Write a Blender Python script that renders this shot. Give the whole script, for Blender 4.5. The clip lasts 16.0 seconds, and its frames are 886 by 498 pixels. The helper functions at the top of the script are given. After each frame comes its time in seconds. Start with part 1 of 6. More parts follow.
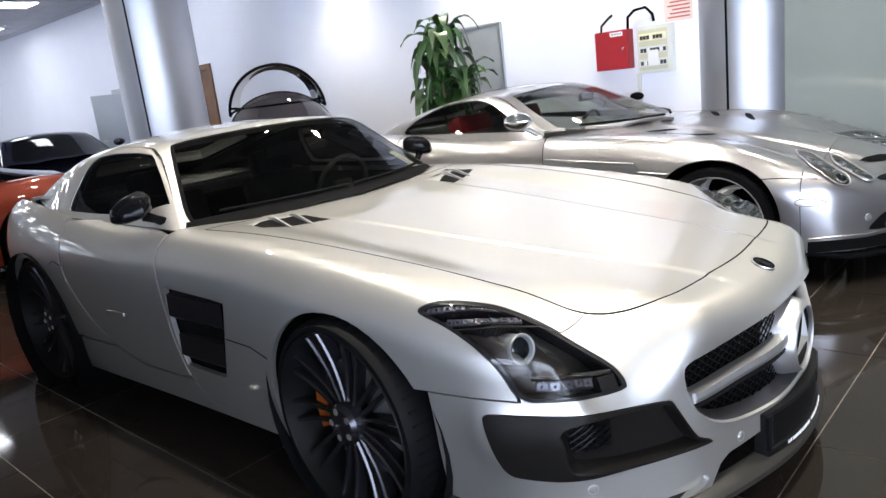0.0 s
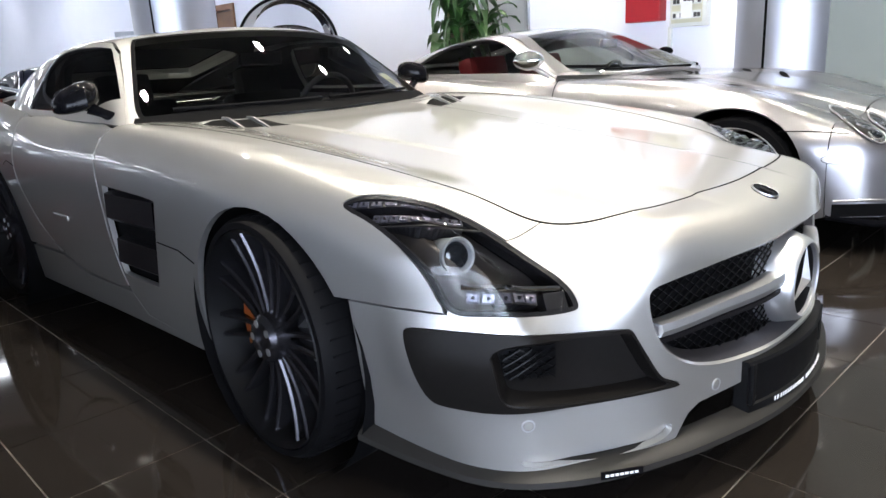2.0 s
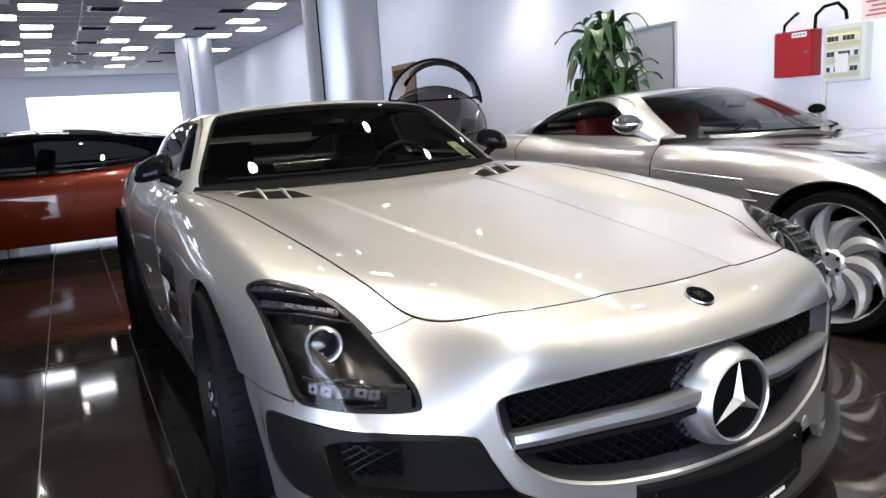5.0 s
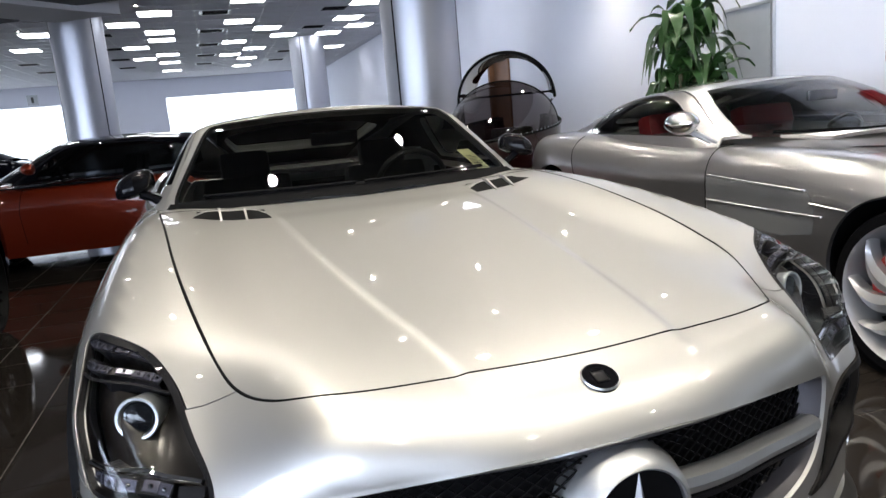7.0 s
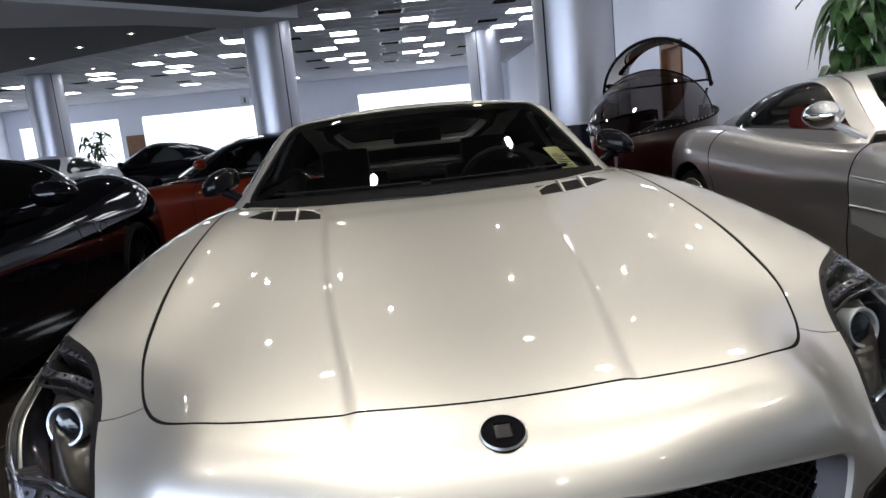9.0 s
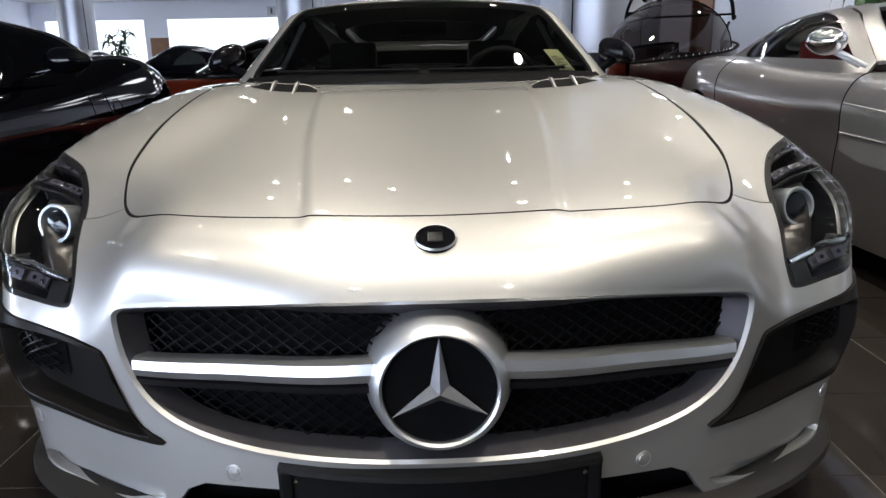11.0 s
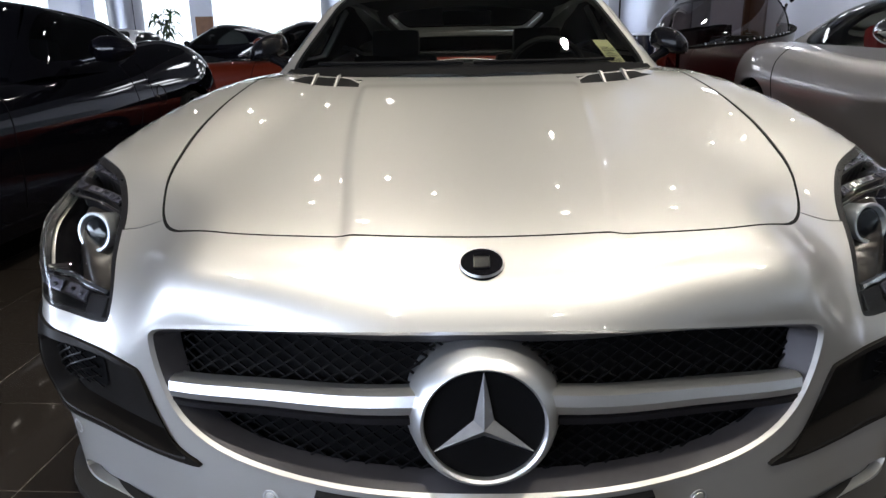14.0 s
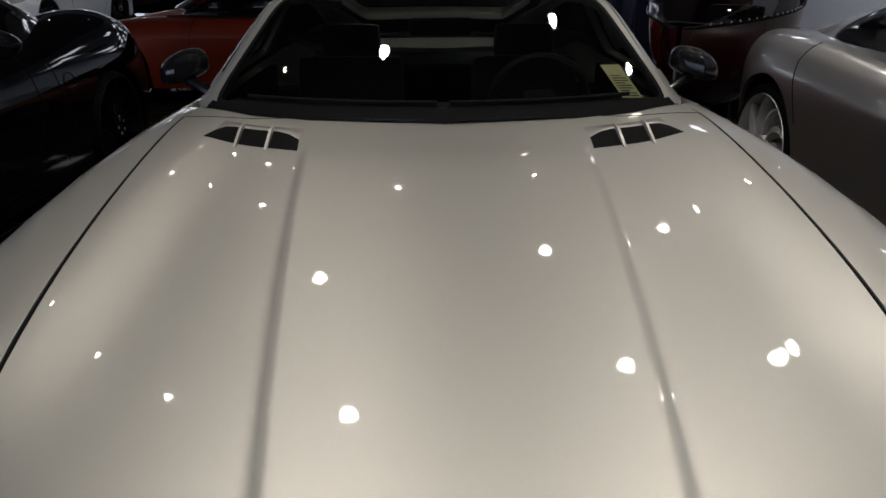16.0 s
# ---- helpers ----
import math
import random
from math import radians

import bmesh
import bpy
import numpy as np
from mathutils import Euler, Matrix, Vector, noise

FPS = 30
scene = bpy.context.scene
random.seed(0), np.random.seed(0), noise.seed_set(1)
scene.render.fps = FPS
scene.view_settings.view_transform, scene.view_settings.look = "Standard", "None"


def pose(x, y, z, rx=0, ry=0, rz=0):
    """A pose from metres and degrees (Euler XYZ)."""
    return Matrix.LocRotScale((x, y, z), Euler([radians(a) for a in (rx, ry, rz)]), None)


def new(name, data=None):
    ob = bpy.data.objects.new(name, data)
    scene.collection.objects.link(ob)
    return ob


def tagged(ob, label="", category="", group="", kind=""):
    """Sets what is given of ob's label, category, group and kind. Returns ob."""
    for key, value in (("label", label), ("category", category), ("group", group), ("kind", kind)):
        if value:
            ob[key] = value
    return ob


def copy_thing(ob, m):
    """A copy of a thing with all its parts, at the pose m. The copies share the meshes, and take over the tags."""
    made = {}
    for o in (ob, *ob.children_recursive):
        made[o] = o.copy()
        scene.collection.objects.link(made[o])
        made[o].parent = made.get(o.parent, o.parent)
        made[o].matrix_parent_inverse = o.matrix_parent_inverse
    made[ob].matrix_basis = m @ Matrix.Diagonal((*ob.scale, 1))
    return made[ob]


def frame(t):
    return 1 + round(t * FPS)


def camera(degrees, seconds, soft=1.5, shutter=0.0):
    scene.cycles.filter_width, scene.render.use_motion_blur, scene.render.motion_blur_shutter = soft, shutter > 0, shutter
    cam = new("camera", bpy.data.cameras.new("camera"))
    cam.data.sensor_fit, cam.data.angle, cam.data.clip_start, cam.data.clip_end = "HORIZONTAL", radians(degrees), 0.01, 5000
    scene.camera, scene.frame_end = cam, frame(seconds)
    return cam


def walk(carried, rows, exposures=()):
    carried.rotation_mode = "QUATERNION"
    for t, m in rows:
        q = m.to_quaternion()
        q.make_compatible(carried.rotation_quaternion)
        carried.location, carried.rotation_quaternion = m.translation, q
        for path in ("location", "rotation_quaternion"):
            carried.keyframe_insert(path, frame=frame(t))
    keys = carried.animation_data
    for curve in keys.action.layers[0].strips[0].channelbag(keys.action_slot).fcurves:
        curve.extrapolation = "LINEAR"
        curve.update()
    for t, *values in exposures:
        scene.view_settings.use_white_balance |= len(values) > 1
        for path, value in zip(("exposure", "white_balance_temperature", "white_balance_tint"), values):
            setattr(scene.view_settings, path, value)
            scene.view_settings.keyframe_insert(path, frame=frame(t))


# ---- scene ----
cam = camera(63.68, 16.0)
# seconds, eye in metres, yaw, pitch and roll in degrees
PATH = [
    (0.0, -2.256, -0.591, 1.341, -48.90, -13.25, -6.83),
    (0.5, -2.142, -0.607, 1.244, -51.58, -13.52, -4.48),
    (1.0, -2.003, -0.585, 1.145, -52.73, -14.05, -3.13),
    (1.5, -1.951, -0.584, 1.072, -50.02, -15.21, -2.20),
    (2.0, -1.939, -0.593, 1.058, -46.34, -15.02, -3.16),
    (2.5, -1.946, -0.649, 1.066, -43.60, -14.70, -4.26),
    (3.0, -1.920, -0.778, 1.098, -39.41, -14.90, -3.62),
    (3.5, -1.770, -0.817, 1.120, -37.54, -13.30, -2.54),
    (4.0, -1.569, -0.866, 1.113, -36.41, -11.39, -3.13),
    (4.2, -1.539, -0.912, 1.116, -35.23, -10.97, -3.17),
    (6.3, -0.854, -1.198, 1.143, -22.81, -11.50, -4.75),
    (6.5, -0.796, -1.162, 1.140, -23.26, -11.78, -4.61),
    (7.0, -0.643, -1.018, 1.165, -18.55, -10.67, -4.99),
    (7.5, -0.486, -0.979, 1.167, -12.29, -9.73, -5.51),
    (8.0, -0.346, -0.980, 1.171, -5.38, -8.54, -6.00),
    (8.5, -0.256, -0.939, 1.158, -4.42, -9.12, -5.62),
    (9.0, -0.118, -0.943, 1.135, -3.17, -9.80, -5.85),
    (9.5, -0.035, -0.964, 1.084, -1.11, -11.84, -5.17),
    (10.0, 0.002, -0.995, 1.028, -0.48, -14.41, -3.78),
    (10.2, 0.010, -1.009, 1.010, -0.33, -15.44, -2.91),
    (12.3, -0.084, -1.217, 0.939, -2.68, -13.71, 0.64),
    (12.5, -0.074, -1.214, 0.943, -2.35, -13.80, 0.63),
    (13.0, -0.068, -1.205, 0.941, -2.03, -13.88, 0.08),
    (13.5, -0.055, -1.158, 0.947, -1.18, -14.53, 0.26),
    (14.0, -0.030, -1.021, 1.018, 1.65, -16.54, -1.08),
    (14.5, -0.072, -0.830, 1.109, 3.13, -19.09, -2.09),
    (15.0, -0.135, -0.609, 1.191, 0.62, -23.09, -0.08),
    (15.5, -0.114, -0.408, 1.289, -1.52, -24.38, 0.08),
    (16.0, -0.052, -0.273, 1.335, -1.30, -22.38, -0.17),
]
walk(cam, [(t, pose(x, y, z, 0, 0, yaw) @ pose(0, 0, 0, 90 + pitch, 0, 0) @ pose(0, 0, 0, 0, 0, roll)) for t, x, y, z, yaw, pitch, roll in PATH],
     exposures=[(0, .66, 6450, 10), (1.5, .74, 6450, 10), (2.5, .82, 6450, 10), (4, .56, 6450, 10), (6.5, .42, 6450, 10), (7.5, .27, 6450, 10), (9, .1, 6450, 10), (10, .05, 6450, 10), (12.5, .45, 6450, 10), (13.5, .4, 6450, 10), (14.5, .1, 6450, 10), (15.5, -.76, 6450, 10), (16, -.9, 6450, 10)])
# ---- light ----
world = bpy.data.worlds.new("world")
scene.world = world
world.use_nodes = True
world.node_tree.nodes["Background"].inputs[0].default_value = (0.75, 0.82, 1.0, 1)
world.node_tree.nodes["Background"].inputs[1].default_value = 0.3

# ---- materials ----
def material(name, colour, rough=0.5, metal=0.0, coat=0.0, spec=0.5, emit=0.0, scale=0.0, vary=0.0, bump=0.0, fine=0.0, rough_vary=0.0):
    """A principled material; scale sets the noise's size, vary its strength in colour, bump the relief."""
    m = bpy.data.materials.new(name)
    m.use_nodes = True
    nt = m.node_tree
    b = nt.nodes["Principled BSDF"]
    b.inputs["Base Color"].default_value = (*colour, 1)
    b.inputs["Roughness"].default_value = rough
    b.inputs["Metallic"].default_value = metal
    b.inputs["Coat Weight"].default_value = coat
    b.inputs["Coat Roughness"].default_value = 0.03
    b.inputs["Specular IOR Level"].default_value = spec
    if emit:
        b.inputs["Emission Color"].default_value = (*colour, 1)
        b.inputs["Emission Strength"].default_value = emit
    if scale:
        tc = nt.nodes.new("ShaderNodeTexCoord")
        n = nt.nodes.new("ShaderNodeTexNoise")
        n.inputs["Scale"].default_value = scale
        n.inputs["Detail"].default_value = 6
        nt.links.new(tc.outputs["Object"], n.inputs["Vector"])
        if vary:
            mix = nt.nodes.new("ShaderNodeMix")
            mix.data_type = "RGBA"
            mix.inputs["A"].default_value = (*[c * (1 - vary) for c in colour], 1)
            mix.inputs["B"].default_value = (*[min(1, c * (1 + vary)) for c in colour], 1)
            nt.links.new(n.outputs["Fac"], mix.inputs["Factor"])
            nt.links.new(mix.outputs["Result"], b.inputs["Base Color"])
        if rough_vary:
            mr = nt.nodes.new("ShaderNodeMapRange")
            mr.inputs["To Min"].default_value = rough - rough_vary
            mr.inputs["To Max"].default_value = rough + rough_vary
            nt.links.new(n.outputs["Fac"], mr.inputs["Value"])
            nt.links.new(mr.outputs["Result"], b.inputs["Roughness"])
        if bump:
            n2 = n
            if fine:
                n2 = nt.nodes.new("ShaderNodeTexNoise")
                n2.inputs["Scale"].default_value = fine
                nt.links.new(tc.outputs["Object"], n2.inputs["Vector"])
            bp = nt.nodes.new("ShaderNodeBump")
            bp.inputs["Strength"].default_value = bump
            bp.inputs["Distance"].default_value = 0.002
            nt.links.new(n2.outputs["Fac"], bp.inputs["Height"])
            nt.links.new(bp.outputs["Normal"], b.inputs["Normal"])
    return m


def glass_material(name, tint, gloss=1.45, rough=0.0):
    """Thin glass: what is behind shows through the tint, and the Fresnel share of light is mirrored."""
    m = bpy.data.materials.new(name)
    m.use_nodes = True
    nt = m.node_tree
    nt.nodes.remove(nt.nodes["Principled BSDF"])
    out = nt.nodes["Material Output"]
    tr, gl, fr, mix = (nt.nodes.new(n) for n in ("ShaderNodeBsdfTransparent", "ShaderNodeBsdfGlossy", "ShaderNodeFresnel", "ShaderNodeMixShader"))
    tr.inputs["Color"].default_value = (*tint, 1)
    gl.inputs["Roughness"].default_value = rough
    fr.inputs["IOR"].default_value = gloss
    nt.links.new(fr.outputs[0], mix.inputs[0])
    nt.links.new(tr.outputs[0], mix.inputs[1])
    nt.links.new(gl.outputs[0], mix.inputs[2])
    nt.links.new(mix.outputs[0], out.inputs[0])
    return m


SILVER = material("silver_paint", (0.45, 0.444, 0.43), 0.46, 0.87, 1.0, scale=900, vary=0.06, rough_vary=0.04)
SILVER2 = material("cool_silver_paint", (0.42, 0.412, 0.425), 0.31, 0.92, 1.0, scale=900, vary=0.06, rough_vary=0.04)
ORANGE = material("orange_paint", (0.155, 0.0145, 0.002), 0.38, 0.35, 0.7, 0.3, scale=700, vary=0.12)
BLACKP = material("black_paint", (0.002, 0.002, 0.0035), 0.04, 0.0, 0.0, 0.26, scale=500, vary=0.2)
DARKRED = material("dark_red_paint", (0.016, 0.0025, 0.003), 0.06, 0.0, 0.0, 0.45, scale=500, vary=0.2)
WHITEP = material("white_paint", (0.75, 0.76, 0.78), 0.3, 0.0, 1.0, scale=500, vary=0.04)
BLUEP = material("dark_blue_paint", (0.008, 0.009, 0.02), 0.06, 0.0, 0.0, 0.5, scale=500, vary=0.2)
PLASTIC = material("black_plastic", (0.008, 0.0076, 0.009), 0.36, 0.0, 0.0, 0.16, scale=60, vary=0.25, bump=0.15, fine=900, rough_vary=0.06)
NEARBLACK = material("matt_black_plastic", (0.004, 0.004, 0.0045), 0.5, 0.0, 0.0, 0.10, scale=60, vary=0.3, bump=0.2, fine=700, rough_vary=0.06)
LIPGREY = material("dark_silver_paint", (0.020, 0.019, 0.018), 0.36, 0.0, 0.0, 0.12, scale=700, vary=0.08, rough_vary=0.04)
# body silver with the grille throat's shade put into the colour
THROATSHADE = material("shaded_throat_silver", (0.040, 0.038, 0.042), 0.45, 0.4, 0.0, 0.2, scale=60, vary=0.15)
SATINBLACK = material("satin_black_plastic", (0.008, 0.0072, 0.0068), 0.40, 0.0, 0.0, 0.08, scale=60, vary=0.25, bump=0.1, fine=900, rough_vary=0.05)
MESHGREY = material("mesh_wire", (0.004, 0.004, 0.0045), 0.34, 0.0, 0.0, 0.08, scale=60, vary=0.2)
CARBON = material("gloss_black", (0.004, 0.004, 0.005), 0.10, 0.0, 0.0, 0.09, scale=200, vary=0.25)
BLACK = material("dull_black", (0.003, 0.003, 0.0035), 0.75, spec=0.06, scale=80, vary=0.3)
RUBBER = material("tyre_rubber", (0.004, 0.004, 0.0046), 0.55, spec=0.06, scale=120, vary=0.3, bump=0.2, fine=600)
RIM = material("graphite_rim", (0.050, 0.049, 0.056), 0.24, 0.85, 0.0, scale=200, vary=0.1)
RIMSILVER = material("silver_rim_paint", (0.50, 0.50, 0.51), 0.42, 0.75, 0.3, scale=200, vary=0.06)
CHROME = material("chrome", (0.85, 0.86, 0.88), 0.08, 1.0, scale=90, vary=0.03)
SATIN = material("satin_silver_trim", (0.60, 0.61, 0.63), 0.38, 0.95, scale=300, vary=0.05)
CALIPER = material("amber_caliper", (0.26, 0.055, 0.006), 0.35, 0.2, 0.5, scale=80, vary=0.2)
REDCAL = material("red_caliper", (0.35, 0.01, 0.012), 0.35, 0.1, 0.5, scale=80, vary=0.2)
STEEL = material("brake_steel", (0.35, 0.35, 0.36), 0.32, 0.9, scale=60, vary=0.2)
LEATHER = material("black_leather", (0.014, 0.014, 0.016), 0.45, scale=30, vary=0.3, bump=0.3, fine=400)
REDLEATHER = material("red_leather", (0.16, 0.008, 0.012), 0.45, scale=30, vary=0.25, bump=0.3, fine=400)
HOUSING = material("lamp_housing", (0.034, 0.029, 0.027), 0.30, 0.35, scale=60, vary=0.2)
LED = material("led_lens", (0.085, 0.083, 0.11), 0.26, 0.6, 0.3, scale=120, vary=0.2)
PAPER = material("yellow_paper", (0.78, 0.74, 0.46), 0.7, scale=40, vary=0.06)
INK = material("dark_ink", (0.05, 0.05, 0.05), 0.7)
WHITEINK = material("white_lettering", (0.75, 0.75, 0.75), 0.5)
WINDSHIELD = glass_material("windscreen_glass", (0.50, 0.53, 0.51), 1.5)
PALEGLASS = glass_material("pale_screen_glass", (0.66, 0.70, 0.68), 1.5)
DARKGLASS = glass_material("tinted_glass", (0.08, 0.085, 0.085), 1.5)
CLEAR = glass_material("lamp_glass", (0.88, 0.9, 0.9), 1.4)
WALLPAINT = material("white_wall_paint", (0.81, 0.83, 0.92), 0.75, scale=2.5, vary=0.025, bump=0.05, fine=220)
CEILING = material("ceiling_panel", (0.60, 0.60, 0.65), 0.85, scale=3, vary=0.05, bump=0.15, fine=300)
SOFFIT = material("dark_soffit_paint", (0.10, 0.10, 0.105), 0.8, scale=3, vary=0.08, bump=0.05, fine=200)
COLUMN = material("brushed_column", (0.42, 0.43, 0.47), 0.42, 0.9, scale=3, vary=0.05, rough_vary=0.05)
TILE = material("dark_floor_tile", (0.018, 0.015, 0.013), 0.06, 0.0, 0.0, 0.28, scale=5, vary=0.3, rough_vary=0.03)
BEAM = material("pale_beam_paint", (0.45, 0.45, 0.46), 0.8, scale=3, vary=0.05, bump=0.05, fine=200)
GROUT = material("floor_grout", (0.15, 0.135, 0.12), 0.7, scale=20, vary=0.2)
LIGHT = material("ceiling_light_panel", (0.91, 0.94, 1.0), 0.5, emit=9.0)
SPOT = material("downlight_bulb", (1.0, 0.93, 0.82), 0.5, emit=170.0)
DAYLIGHT = material("daylight_pane", (0.86, 0.93, 1.0), 0.5, emit=1.7)
UNSEENLIGHT = material("unseen_daylight_pane", (0.74, 0.83, 1.0), 0.5, emit=11.0)
FROST = material("frosted_glass", (0.235, 0.26, 0.25), 0.05, 0.0, 0.0, scale=2, vary=0.08)
REDPAINT = material("red_enamel", (0.33, 0.012, 0.02), 0.4, scale=20, vary=0.1)
CABINET = material("grey_white_plastic", (0.62, 0.64, 0.62), 0.5, scale=20, vary=0.04)
WOOD = material("brown_door_wood", (0.20, 0.09, 0.04), 0.45, scale=6, vary=0.35)
GREYDOOR = material("grey_door_paint", (0.42, 0.45, 0.48), 0.5, scale=6, vary=0.06)
LEAF = material("plant_leaf", (0.026, 0.072, 0.017), 0.35, scale=9, vary=0.45, bump=0.2, fine=60)
STEM = material("plant_stem", (0.10, 0.085, 0.045), 0.7, scale=20, vary=0.3)
POT = material("pot_glaze", (0.20, 0.19, 0.18), 0.4, scale=12, vary=0.1)


# ---- mesh helpers ----
def part(name, data, mat, parent=None, label="", smooth=True, flat=None):
    """Links a bmesh or a mesh as one object, under a thing or a part."""
    if isinstance(data, bmesh.types.BMesh):
        bm, data = data, bpy.data.meshes.new(name)
        bm.to_mesh(data)
        bm.free()
        for p in data.polygons:
            p.use_smooth = smooth
        if smooth:
            data.set_sharp_from_angle(angle=radians(flat or 35))
    data.materials.append(mat) if not data.materials else None
    ob = new(name, data)
    ob.parent = parent
    return tagged(ob, label)


def thing(name, label, category, group="", kind="", at=None):
    ob = new(name)
    ob.empty_display_size = 0.1
    if at is not None:
        ob.matrix_basis = at
    return tagged(ob, label, category, group, kind)


def add_box(bm, lo, hi, bevel=0.0, m=None):
    c, s = [(a + b) / 2 for a, b in zip(lo, hi)], [abs(b - a) for a, b in zip(lo, hi)]
    g = bmesh.ops.create_cube(bm, size=1.0, matrix=Matrix.Translation(c) @ Matrix.Diagonal((*s, 1)))
    if bevel:
        es = list({e for v in g["verts"] for e in v.link_edges})
        r = bmesh.ops.bevel(bm, geom=es, offset=bevel, segments=2, affect="EDGES", profile=0.7)
        vs = r["verts"]
    else:
        vs = g["verts"]
    if m is not None:
        near = list({v for f in {f for v in vs for f in v.link_faces} for v in f.verts})
        bmesh.ops.transform(bm, matrix=m, verts=near)
    return bm


def box(lo, hi, bevel=0.0, m=None):
    return add_box(bmesh.new(), lo, hi, bevel, m)


def add_lathe(bm, profile, seg=48, m=None, arc=math.tau):
    """Turns (radius, height) pairs about the z axis."""
    n = seg if abs(arc - math.tau) < 1e-6 else seg + 1
    rings = []
    for r, h in profile:
        ring = [bm.verts.new((max(r, 1e-4) * math.cos(arc * i / seg), max(r, 1e-4) * math.sin(arc * i / seg), h)) for i in range(n)]
        rings.append(ring)
    for a, b in zip(rings, rings[1:]):
        for i in range(seg):
            j = (i + 1) % n
            bm.faces.new((a[i], a[j], b[j], b[i]))
    if m is not None:
        bmesh.ops.transform(bm, matrix=m, verts=[v for ring in rings for v in ring])
    return bm


def lathe(profile, seg=48, m=None, arc=math.tau):
    return add_lathe(bmesh.new(), profile, seg, m, arc)


def add_tube(bm, pts, r, seg=8, ends=True):
    """A round rod along points; r is one radius or one for each point."""
    pts = [Vector(p) for p in pts]
    rs = r if isinstance(r, (list, tuple)) else [r] * len(pts)
    rings, side = [], None
    for i, p in enumerate(pts):
        d = (pts[min(i + 1, len(pts) - 1)] - pts[max(i - 1, 0)]).normalized()
        side = (side - d * side.dot(d)).normalized() if side is not None else d.orthogonal().normalized()
        up = d.cross(side)
        rings.append([bm.verts.new(p + rs[i] * (side * math.cos(math.tau * k / seg) + up * math.sin(math.tau * k / seg))) for k in range(seg)])
    for a, b in zip(rings, rings[1:]):
        for k in range(seg):
            bm.faces.new((a[k], a[(k + 1) % seg], b[(k + 1) % seg], b[k]))
    if ends:
        bm.faces.new(rings[0][::-1])
        bm.faces.new(rings[-1])
    return bm


def tube(pts, r, seg=8):
    return add_tube(bmesh.new(), pts, r, seg)


# ---- formed sheet metal: smooth bodies cut into panels ----
from mathutils.geometry import delaunay_2d_cdt


def knots(*ab):
    """A smooth curve (cubic spline) through (a, b) pairs given flat, level beyond its ends."""
    a, b = np.array(ab[0::2], float), np.array(ab[1::2], float)
    n, h = len(a), np.diff(a)
    d = np.diff(b) / h
    m = np.zeros((n, n))
    r = np.zeros(n)
    m[0, 0] = m[-1, -1] = 1
    for i in range(1, n - 1):
        m[i, i - 1:i + 2] = h[i - 1], 2 * (h[i - 1] + h[i]), h[i]
        r[i] = 6 * (d[i] - d[i - 1])
    c = np.linalg.solve(m, r)

    def curve(x):
        x = np.clip(np.asarray(x, float), a[0], a[-1])
        i = np.clip(np.searchsorted(a, x) - 1, 0, n - 2)
        p, q, k = a[i + 1] - x, x - a[i], h[i]
        return (c[i] * p ** 3 + c[i + 1] * q ** 3) / (6 * k) + (b[i] / k - c[i] * k / 6) * p + (b[i + 1] / k - c[i + 1] * k / 6) * q
    return curve


def smax(a, b, k):
    h = np.maximum(k - np.abs(a - b), 0) / k
    return np.maximum(a, b) + h * h * k / 4


def step(x, a, b):
    t = np.clip((x - a) / (b - a), 0, 1)
    return t ** 3 * (10 - 15 * t + 6 * t * t)


def gradient(f, p):
    e = 1e-4
    g = np.stack([f(*(p + e * np.eye(3)[i]).T) - f(*(p - e * np.eye(3)[i]).T) for i in range(3)], 1)
    return g / (np.linalg.norm(g, axis=1, keepdims=True) + 1e-12)


def solve(f, o, d, reach):
    """Where rays from outside first meet the form f = 0."""
    n, steps = len(o), 90
    lo, hi, done = np.zeros(n), np.full(n, reach), np.zeros(n, bool)
    for s in range(1, steps + 1):
        t = reach * s / steps
        inside = f(*(o + t * d).T) <= 0
        fresh = inside & ~done
        lo[fresh], hi[fresh] = t - reach / steps, t
        done |= inside
    for _ in range(22):
        mid = (lo + hi) / 2
        inside = f(*(o + mid[:, None] * d).T) <= 0
        hi, lo = np.where(inside, mid, hi), np.where(inside, lo, mid)
    return o + hi[:, None] * d


class Top:
    """Rays straight down; a place is (x, y)."""
    def flat(self, p):
        return p[:, :2]

    def rays(self, uv):
        return np.c_[uv, np.full(len(uv), 1.7)], np.tile([0, 0, -1.0], (len(uv), 1)), 1.6


class Side:
    """Slanting rays on to one flank; a place is (y, height along the slant)."""
    def __init__(self, sign, slant=0.45):
        k = math.hypot(1, slant)
        self.n, self.v = np.array([sign, 0, slant]) / k, np.array([-sign * slant, 0, 1]) / k

    def flat(self, p):
        return np.c_[p[:, 1], p @ self.v]

    def rays(self, uv):
        return np.array([0, 1.0, 0]) * uv[:, :1] + self.v * uv[:, 1:] + 2.0 * self.n, np.tile(-self.n, (len(uv), 1)), 2.0


class Fan:
    """Rays from all round a nose on to an upright axis; a place is (angle, height)."""
    def __init__(self, y, slant=0.35, way=-1):
        self.y, self.slant, self.way = y, slant, way

    def flat(self, p):
        q = self.way * (p[:, 1] - self.y)
        return np.c_[np.arctan2(p[:, 0], q) * 0.9, p[:, 2] - self.slant * np.hypot(p[:, 0], q)]

    def rays(self, uv):
        a, r = uv[:, 0] / 0.9, 1.9
        d = np.c_[np.sin(a), self.way * np.cos(a), np.full(len(a), self.slant)]
        return np.c_[np.zeros(len(a)), np.full(len(a), self.y), uv[:, 1]] + r * d, -d, r


